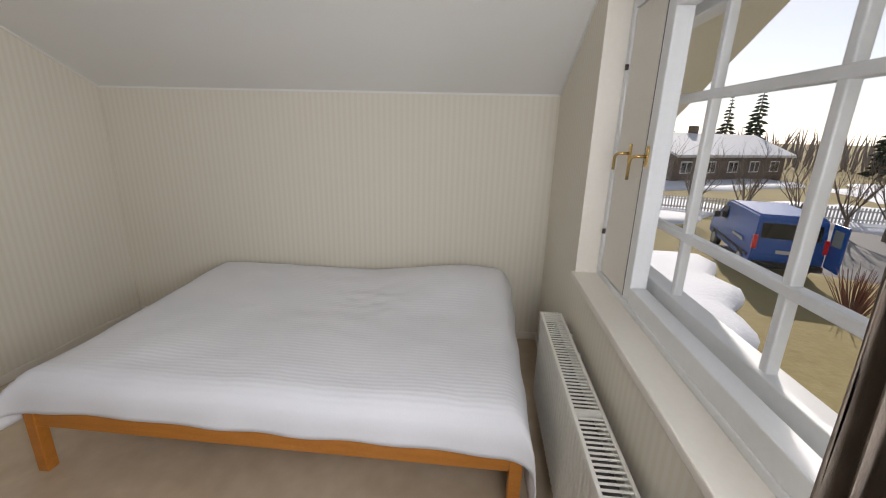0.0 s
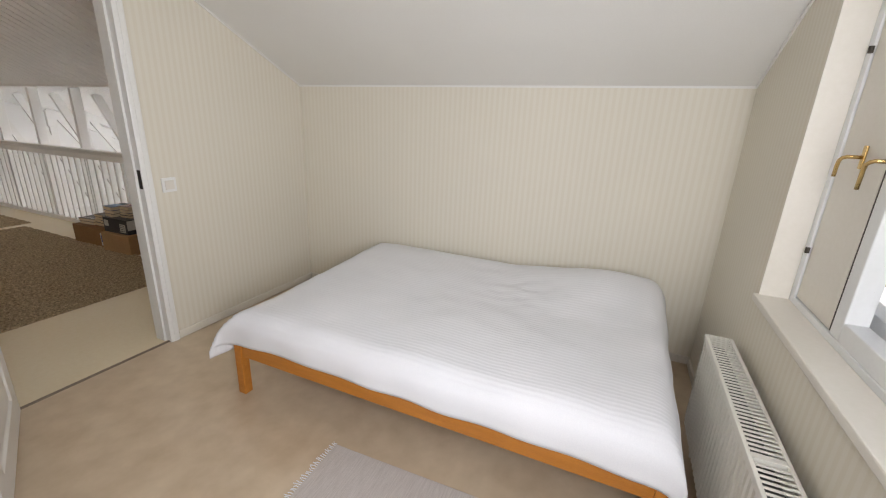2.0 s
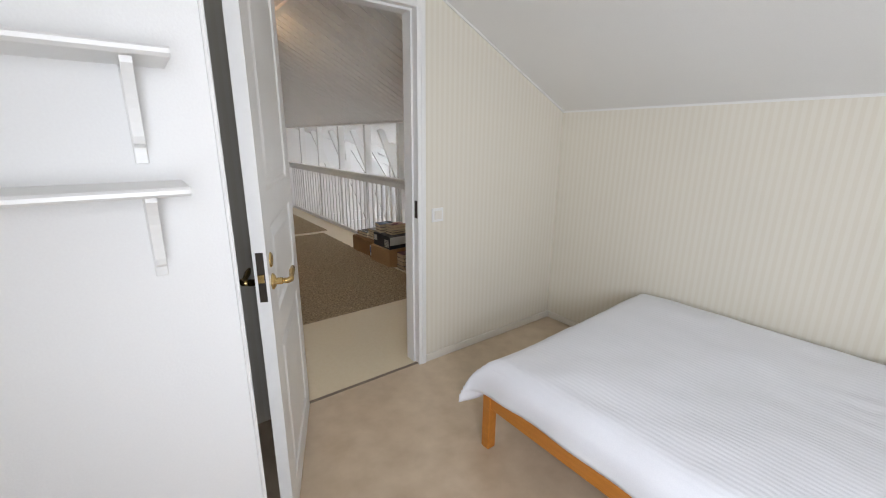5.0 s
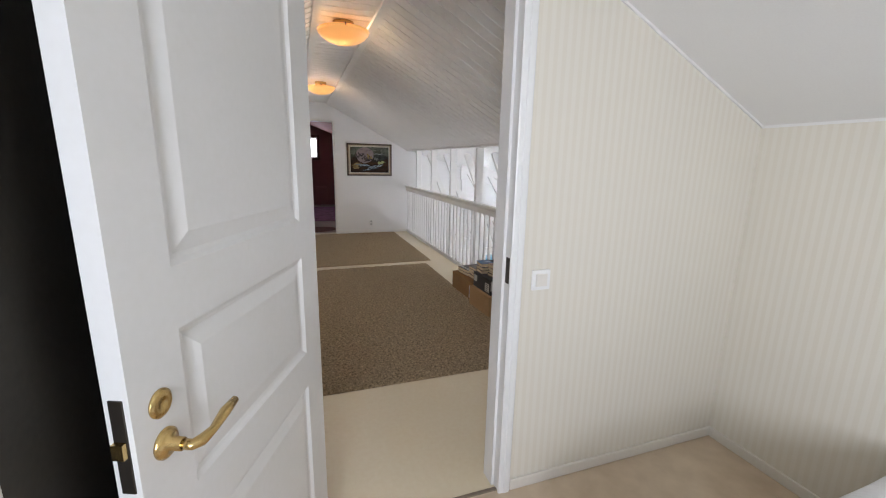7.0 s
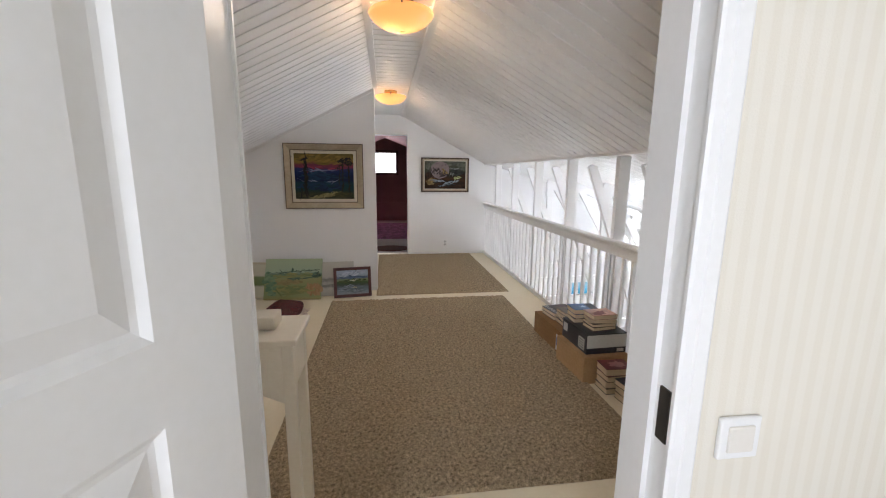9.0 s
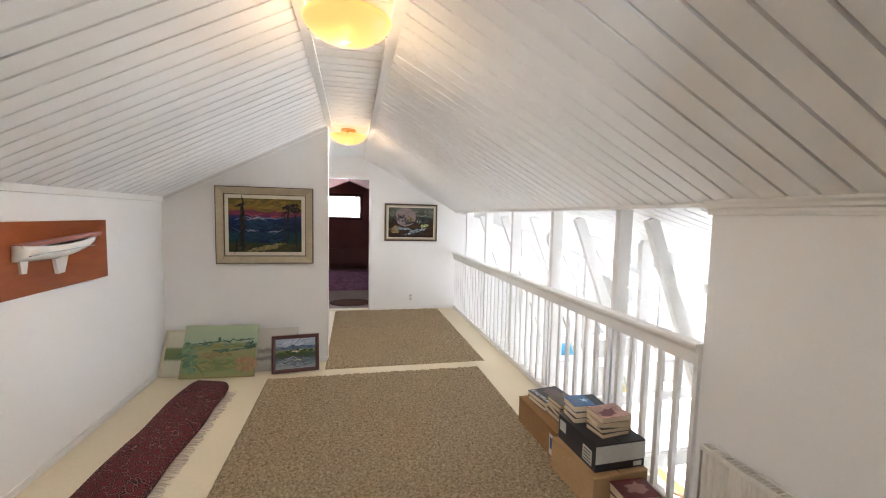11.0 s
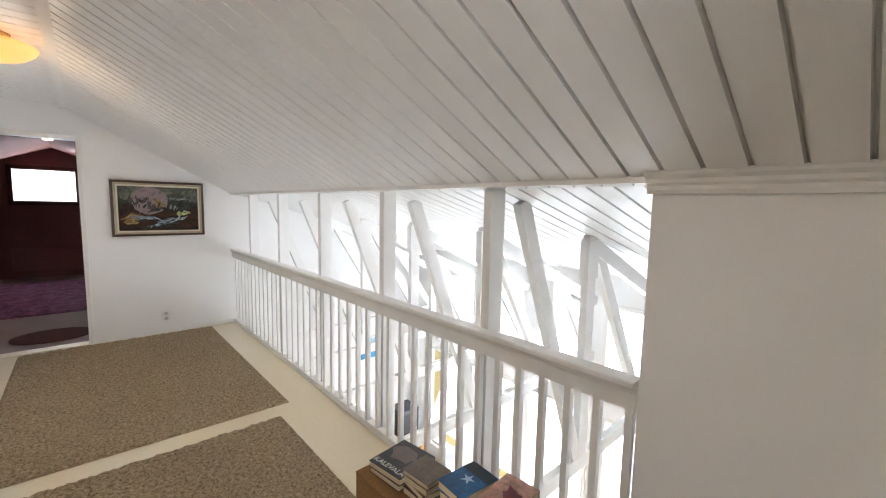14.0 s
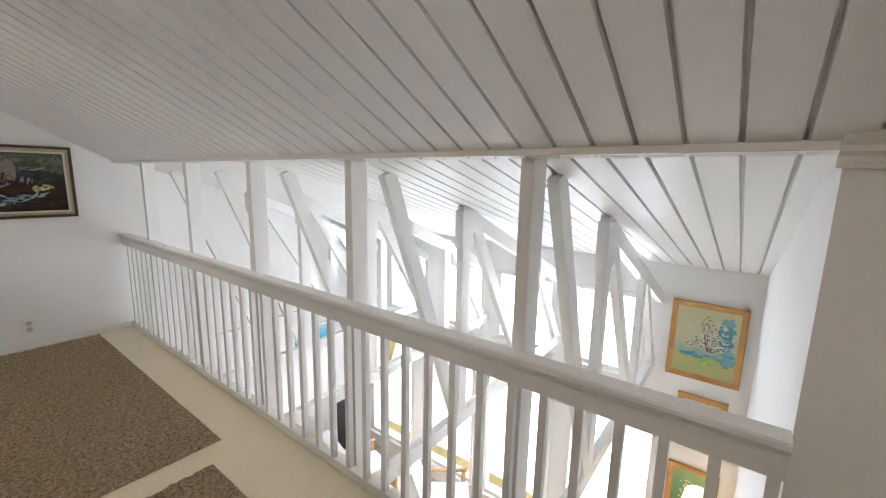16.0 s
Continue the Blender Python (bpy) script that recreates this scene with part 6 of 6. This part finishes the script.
# ---- outdoors ----
GZ = -2.9
LAWN = surface("spring_lawn", (0.30, 0.225, 0.085), (0.42, 0.35, 0.15), 0.35, 6, 0.95, 0.4, depth=0.05)
SNOW = surface("old_snow", (0.80, 0.82, 0.85), (0.86, 0.87, 0.90), 0.8, 8, 0.7, 0.3, depth=0.06)
ASPH = surface("wet_asphalt", (0.12, 0.115, 0.11), (0.20, 0.19, 0.18), 0.7, 20, 0.75, 0.2, depth=0.01)
gb = bmesh.new()
prism([(-600, -600), (600, -600), (600, 600), (-600, 600)], "z", GZ - 0.5, GZ, gb)
structure("ground", gb, LAWN, "patchy yellow-green spring lawn", "ground")


def patch(name, cx, cy, rx, ry, h, mat, label, cat, turn=0.0, seed=1, lo=0.25):
    """A mound or a sheet with an uneven outline on the ground."""
    bm = bmesh.new()
    r = random.Random(seed)
    n, rings = 48, []
    wob = [1 + 0.16 * math.sin(3 * k * 2 * math.pi / n + seed) + 0.10 * math.sin(7 * k * 2 * math.pi / n + 2 * seed) + r.uniform(-0.04, 0.04) for k in range(n)]
    for q, z in ((1.0, -0.02), (0.97, h * 0.5), (0.85, h * 0.85), (0.5, h), (0.02, h)):
        rings.append([])
        for k in range(n):
            a = k * 2 * math.pi / n
            x, y = rx * q * wob[k] * math.cos(a), ry * q * wob[k] * math.sin(a)
            zz = z + (0.25 * h * noise.noise((x * 0.8, y * 0.8, seed)) if q < 0.95 else 0)
            rings[-1].append(bm.verts.new((cx + x * math.cos(turn) - y * math.sin(turn), cy + x * math.sin(turn) + y * math.cos(turn), GZ + zz)))
    for a, b in zip(rings, rings[1:]):
        for k in range(n):
            bm.faces.new((a[k], a[(k + 1) % n], b[(k + 1) % n], b[k]))
    bm.faces.new(rings[-1])
    return thing(name, bm, mat, label, cat, kind="stuff", smooth=True)


patch("driveway", 17.5, -21.0, 5.0, 8.0, 0.012, ASPH, "grey wet asphalt driveway", "road", 0.4, 3)
patch("snow_patch", 10.6, -7.2, 4.0, 2.9, 0.30, SNOW, "melting snow bank on the lawn", "snow", -0.6, 2)
patch("snow_patch", 7.6, -5.5, 1.6, 1.1, 0.18, SNOW, "melting snow bank on the lawn", "snow", -0.5, 7)
patch("snow_patch", 25.0, -13.0, 7.0, 3.6, 0.25, SNOW, "melting snow field behind the van", "snow", -0.6, 5)
patch("snow_patch", 24.5, -25.5, 4.5, 5.5, 0.25, SNOW, "melting snow field behind the driveway", "snow", 0.8, 8)
patch("snow_patch", 43, -24, 13, 6.5, 0.3, SNOW, "snow covered yard before the houses", "snow", -0.9, 11)
patch("snow_patch", 36, -42, 10, 8, 0.3, SNOW, "snow covered yard before the houses", "snow", -0.7, 13)

# blue van with an open rear door
VBLUE = surface("blue_car_paint", (0.012, 0.085, 0.34), (0.016, 0.10, 0.40), 3, 60, 0.25, 0.01)
VGLASS = material("dark_car_glass", (0.012, 0.014, 0.016), 0.06)
RUBBER = material("rubber", (0.02, 0.02, 0.02), 0.8)
van = thing("van", None, None, "blue delivery van with one rear door open", "van", m=pose(14.27, -12.77, GZ, 0, 0, -14.4))
vb = bmesh.new()
prof = [(-2.45, 0.42), (-2.50, 0.75), (-2.42, 1.90), (-2.30, 2.02), (0.75, 2.04), (1.05, 1.96), (1.75, 1.28), (2.35, 1.10), (2.52, 0.85), (2.55, 0.42)]
va = [vb.verts.new((x, -0.97, z)) for x, z in prof]
vc = [vb.verts.new((x, 0.97, z)) for x, z in prof]
vb.faces.new(va)
vb.faces.new(vc[::-1])
for k in range(len(prof)):
    j = (k + 1) % len(prof)
    vb.faces.new((va[k], vc[k], vc[j], va[j]))
for v in vb.verts:
    if v.co.z > 1.2:
        v.co.y *= 1 - 0.10 * (v.co.z - 1.2)
bmesh.ops.bevel(vb, geom=list(vb.edges), offset=0.06, segments=3, affect="EDGES")
part("body", vb, VBLUE, van)
part("windscreen", beam(bmesh.new(), (1.12, 0, 1.91), (1.74, 0, 1.31), 1.55, 0.03, (1, 0, 1)), VGLASS, van)
for s in (-1, 1):
    part("side_window", prism([(0.55, 1.30), (1.45, 1.30), (1.02, 1.80), (0.55, 1.82)], "y", s * 0.935, s * 0.965), VGLASS, van)
    mir = part("mirror", box((1.25, s * 1.0, 1.25), (1.37, s * 1.20, 1.50), 0.03), RUBBER, van)
    part("tail_light", box((-2.52, s * 0.86, 0.95), (-2.44, s * 0.985, 1.38), 0.01), glow("tail_red", (0.5, 0.01, 0.01), 0.15), van, "red tail light")
    for x in (-1.55, 1.65):
        wl = part("wheel", lathe(bmesh.new(), [(0.002, -0.11), (0.33, -0.11), (0.35, -0.08), (0.35, 0.08), (0.33, 0.11), (0.002, 0.11)], 28), RUBBER, van, "", True, pose(x, s * 0.88, 0.35, 90, 0, 0))
        part("rim", lathe(bmesh.new(), [(0.002, -0.118), (0.21, -0.118), (0.22, -0.10), (0.22, 0.10), (0.21, 0.118), (0.002, 0.118)], 24), material("steel_rim", (0.45, 0.45, 0.46), 0.4, 0.8), wl, "", True)
    part("side_strip", box((-2.2, s * 0.968, 0.62), (2.2, s * 0.985, 0.70), 0.006), RUBBER, van)
part("rear_window", beam(bmesh.new(), (-2.478, 0.02, 1.30), (-2.440, 0.02, 1.78), 1.55, 0.02, (1, 0, 0)), VGLASS, van)
part("number_plate", box((-2.525, -0.20, 0.83), (-2.50, 0.32, 0.94)), GREYCARD, van, "white number plate")
part("bumper", box((-2.60, -0.95, 0.36), (-2.42, 0.95, 0.56), 0.04), RUBBER, van)
rd = part("rear_door", box((-3.25, -1.02, 0.55), (-2.46, -0.96, 1.92), 0.02), VBLUE, van, "open blue rear door")
part("door_window", box((-3.10, -1.026, 1.28), (-2.60, -0.954, 1.76), 0.01), material("pale_car_glass", (0.25, 0.30, 0.28), 0.08), rd)
for k in range(5):
    part("side_lettering", box((-1.55 + k * 0.22, 0.974, 0.98), (-1.38 + k * 0.22, 0.988, 1.08)), GREYCARD, van)

# picket fence, bare trees, bush
PICK = surface("weathered_white_wood", (0.55, 0.55, 0.53), (0.66, 0.65, 0.63), 3, 30, 0.7, 0.1)
FA, FB = Vector((26.0, -6.0, GZ)), Vector((19.0, -32.0, GZ))
fence = empty("fence", FA, "white picket fence along the far side of the lawn", "fence")
fd = (FB - FA)
ang = math.degrees(math.atan2(fd.y, fd.x))
fence.matrix_world = pose(*FA, 0, 0, ang)
picket = mesh_of("picket", prism([(-0.04, 0.1), (0.04, 0.1), (0.04, 0.95), (0.0, 1.02), (-0.04, 0.95)], "y", -0.01, 0.01), PICK)
L = fd.length
for z in (0.32, 0.78):
    part("rail", box((0, 0.012, z), (L, 0.05, z + 0.08)), PICK, fence)
k = 0.1
while k < L:
    piece("picket", picket, fence, Matrix.Translation((k, 0, 0)))
    k += 0.16
for k in range(int(L // 2.4) + 1):
    part("post", box((k * 2.4 - 0.05, 0.05, 0), (k * 2.4 + 0.05, 0.15, 1.05)), PICK, fence)

BARK = surface("grey_bark", (0.17, 0.13, 0.10), (0.26, 0.205, 0.165), 10, 60, 0.9, 0.5, (1, 1, 0.3))


def bare_tree(at, h, seed, label="bare leafless garden tree with an upswept crown"):
    r = random.Random(seed)
    t = empty("tree", at, label, "tree", "bare trees along the fence")
    trunk, twigs = bmesh.new(), bmesh.new()
    tube(trunk, [(0, 0, -0.1), (0.02, 0.01, 0.4), (0.03, -0.02, 0.9)], 0.12, 8, [0.13, 0.10, 0.08])

    def grow(p, d, length, rad, lev):
        pts = [p]
        for s in range(3):
            d = (d + Vector((r.uniform(-0.16, 0.16), r.uniform(-0.16, 0.16), 0.10))).normalized()
            pts.append(pts[-1] + d * length / 3)
        tube(twigs if lev > 0 else trunk, pts, rad, 5 if lev else 6, [rad, rad * 0.85, rad * 0.7, rad * 0.5])
        if lev < 3:
            for c in range(4 if lev < 2 else 3):
                q = pts[1 + c % 3]
                grow(q, (d * 0.7 + Vector((r.uniform(-0.8, 0.8), r.uniform(-0.8, 0.8), r.uniform(0.1, 0.6)))).normalized(), length * r.uniform(0.5, 0.68), rad * 0.48, lev + 1)

    for c in range(6):
        a = c * math.pi / 3 + r.uniform(-0.3, 0.3)
        grow(Vector((0.02, 0, 0.7 + 0.05 * c)), Vector((math.cos(a) * 0.5, math.sin(a) * 0.5, 0.9)).normalized(), h * 0.5, 0.036, 0)
    part("trunk", trunk, BARK, t)
    part("crown", twigs, BARK, t)
    return t


for k, (x, y) in enumerate(((22.0, -14.2), (20.9, -16.1), (20.1, -18.1), (18.9, -19.5), (18.2, -20.7), (23.0, -12.0))):
    bare_tree((x, y, GZ), 3.5 + 0.25 * (k % 3), 20 + k)
r = random.Random(9)
bushb = bmesh.new()
for k in range(70):
    a, q = r.uniform(0, 6.28), r.uniform(0.1, 1)
    tube(bushb, [(0.25 * q * math.cos(a), 0.25 * q * math.sin(a), 0), (0.6 * q * math.cos(a), 0.6 * q * math.sin(a), 0.6), (0.85 * q * math.cos(a) + r.uniform(-0.1, 0.1), 0.85 * q * math.sin(a), r.uniform(0.8, 1.25))], 0.012, 4, [0.013, 0.009, 0.004])
thing("bush", bushb, surface("red_twigs", (0.20, 0.07, 0.04), (0.30, 0.13, 0.08), 8, 40, 0.8, 0.2), "bare reddish garden bush beside the driveway", "bush", m=Matrix.Translation((9.4, -12.3, GZ)))

# houses with snowy roofs
BRICKD = surface("dark_brown_cladding", (0.10, 0.065, 0.045), (0.15, 0.10, 0.07), 2, 12, 0.8, 0.2)


def house(x, y, turn, length, depth, label):
    h = thing("house", None, None, label, "house", "houses across the street", m=pose(x, y, GZ, 0, 0, turn))
    part("wall", box((-length / 2, -depth / 2, -0.2), (length / 2, depth / 2, 2.7)), BRICKD, h)
    rf = bmesh.new()
    prism([(-depth / 2 - 0.7, 2.55), (0, 4.5), (depth / 2 + 0.7, 2.55), (depth / 2 + 0.7, 2.75), (0, 4.75), (-depth / 2 - 0.7, 2.75)], "x", -length / 2 - 0.6, length / 2 + 0.6, rf)
    roof = part("roof", rf, SNOW, h, "snow covered roof")
    part("chimney", box((-1.4, -0.1, 3.9), (-0.7, 0.6, 5.5)), BRICKD, roof)
    n = int(length // 3.2)
    for k in range(n):
        x0 = -length / 2 + (k + 0.5) * length / n
        wdw = part("window", box((x0 - 0.75, -depth / 2 - 0.06, 0.95), (x0 + 0.75, -depth / 2 + 0.02, 2.1)), GLOSS, h)
        for s in (-1, 1):
            part("pane", box((x0 + s * 0.36 - 0.30, -depth / 2 - 0.075, 1.06), (x0 + s * 0.36 + 0.30, -depth / 2 - 0.055, 1.99)), VGLASS, wdw)
    part("fascia", box((-length / 2 - 0.6, -depth / 2 - 0.72, 2.50), (length / 2 + 0.6, -depth / 2 - 0.66, 2.72)), PICK, h)
    return h


house(47, -26, 118 + 180, 17, 8, "low dark house with a snow covered roof across the street")
house(52, -14, 118 + 180, 9, 7, "low dark house with a snow covered roof further along")
house(38, -48, 118 + 180, 12, 8, "low dark house with a snow covered roof at the street's end")
FIR = surface("spruce_green", (0.018, 0.030, 0.018), (0.035, 0.050, 0.028), 2, 20, 0.9, 0.4)


def spruce(at, h, seed):
    r = random.Random(seed)
    t = empty("tree", at, "tall dark spruce behind the houses", "tree", "spruces behind the houses")
    part("trunk", tube(bmesh.new(), [(0, 0, 0), (0, 0, h * 0.95)], 0.2, 7, [0.22, 0.05]), BARK, t)
    cr = bmesh.new()
    z = h * 0.12
    while z < h:
        rad = (h - z) * 0.24 + 0.15
        for c in range(9):
            a = r.uniform(0, 6.28)
            ln = rad * r.uniform(0.65, 1.15)
            d = Vector((math.cos(a), math.sin(a), 0))
            sd = Vector((-d.y, d.x, 0)) * ln * 0.22
            base, end = Vector((0, 0, z)), d * ln + Vector((0, 0, z - ln * 0.35))
            mid = (base + end) / 2 + Vector((0, 0, 0.1))
            v = [cr.verts.new(p) for p in (base, mid + sd, end, mid - sd, mid - Vector((0, 0, 0.35 * ln)))]
            for f in ((0, 1, 2), (0, 2, 3), (0, 4, 2), (1, 4, 3)):
                cr.faces.new([v[i] for i in f])
        z += 0.38 + 0.02 * (h - z)
    part("crown", cr, FIR, t)
    return t


for k, (x, y, h) in enumerate(((62, -28, 11.5), (63, -37, 10.5), (60.5, -39.5, 12), (66, -21, 9), (55, -52, 10), (70, -32, 9))):
    spruce((x, y, GZ), h, 40 + k)
wd_ = bmesh.new()
r = random.Random(5)
for k in range(900):
    a = radians(r.uniform(-75, 10))
    d = r.uniform(80, 120)
    x, y = d * math.cos(a), d * math.sin(a)
    h = r.uniform(3.0, 6.5)
    tube(wd_, [(x, y, GZ), (x + r.uniform(-0.4, 0.4), y, GZ + h * 0.5), (x + r.uniform(-1, 1), y + r.uniform(-1, 1), GZ + h)], 0.2, 4, [0.10, 0.16, 0.02])
thing("far_woods", wd_, surface("bare_woods", (0.26, 0.22, 0.20), (0.36, 0.31, 0.28), 1, 10, 0.9, 0.2), "bare grey-brown woods along the horizon", "woods", kind="stuff")

# white terrace railing below the window, and the gable overhang
tr = empty("terrace_railing", (-0.6, -4.2, -0.05), "white terrace railing below the bedroom window", "railing")
part("cap", box((-1.6, -0.05, 0.0), (2.4, 0.05, 0.05), 0.008), SASH_PAINT, tr)
for k in range(27):
    part("board", box((-1.58 + k * 0.145, -0.015, -0.95), (-1.46 + k * 0.145, 0.015, 0.0), 0.004), SASH_PAINT, tr)
tdeck = structure("terrace", box((-3.0, -4.35, -1.1), (1.9, BY0 - 0.3, -1.0)), ASPH, "felted terrace roof below the window", "roof")
structure("wall_terrace", box((-3.0, -4.3, GZ), (1.9, BY0 - 0.31, -1.1)), PICK, "white boarded terrace wall", "wall")
ovh = bmesh.new()
pts = [(5.2, -0.05), (-0.4, 2.75), (-6.0, -0.05)]
prism(pts + [(x, z + 0.16) for x, z in pts[::-1]], "y", -3.95, BY0 - 0.05, ovh)
structure("roof_overhang", ovh, SASH_PAINT, "white boarded gable overhang of the roof", "roof")
# unseen roof slab, added to keep the sun off the rooms
rfb = bmesh.new()
prism([(4.6, 0.86), (-0.395, 3.2), (-5.6, 0.86), (-5.6, 1.0), (-0.395, 3.35), (4.6, 1.0)], "y", BY0 - 0.05, FY + 0.3, rfb)
structure("roof", rfb, SHADE_AND_ROOF, "unseen dark roof slab added over the house to block sun", "roof")
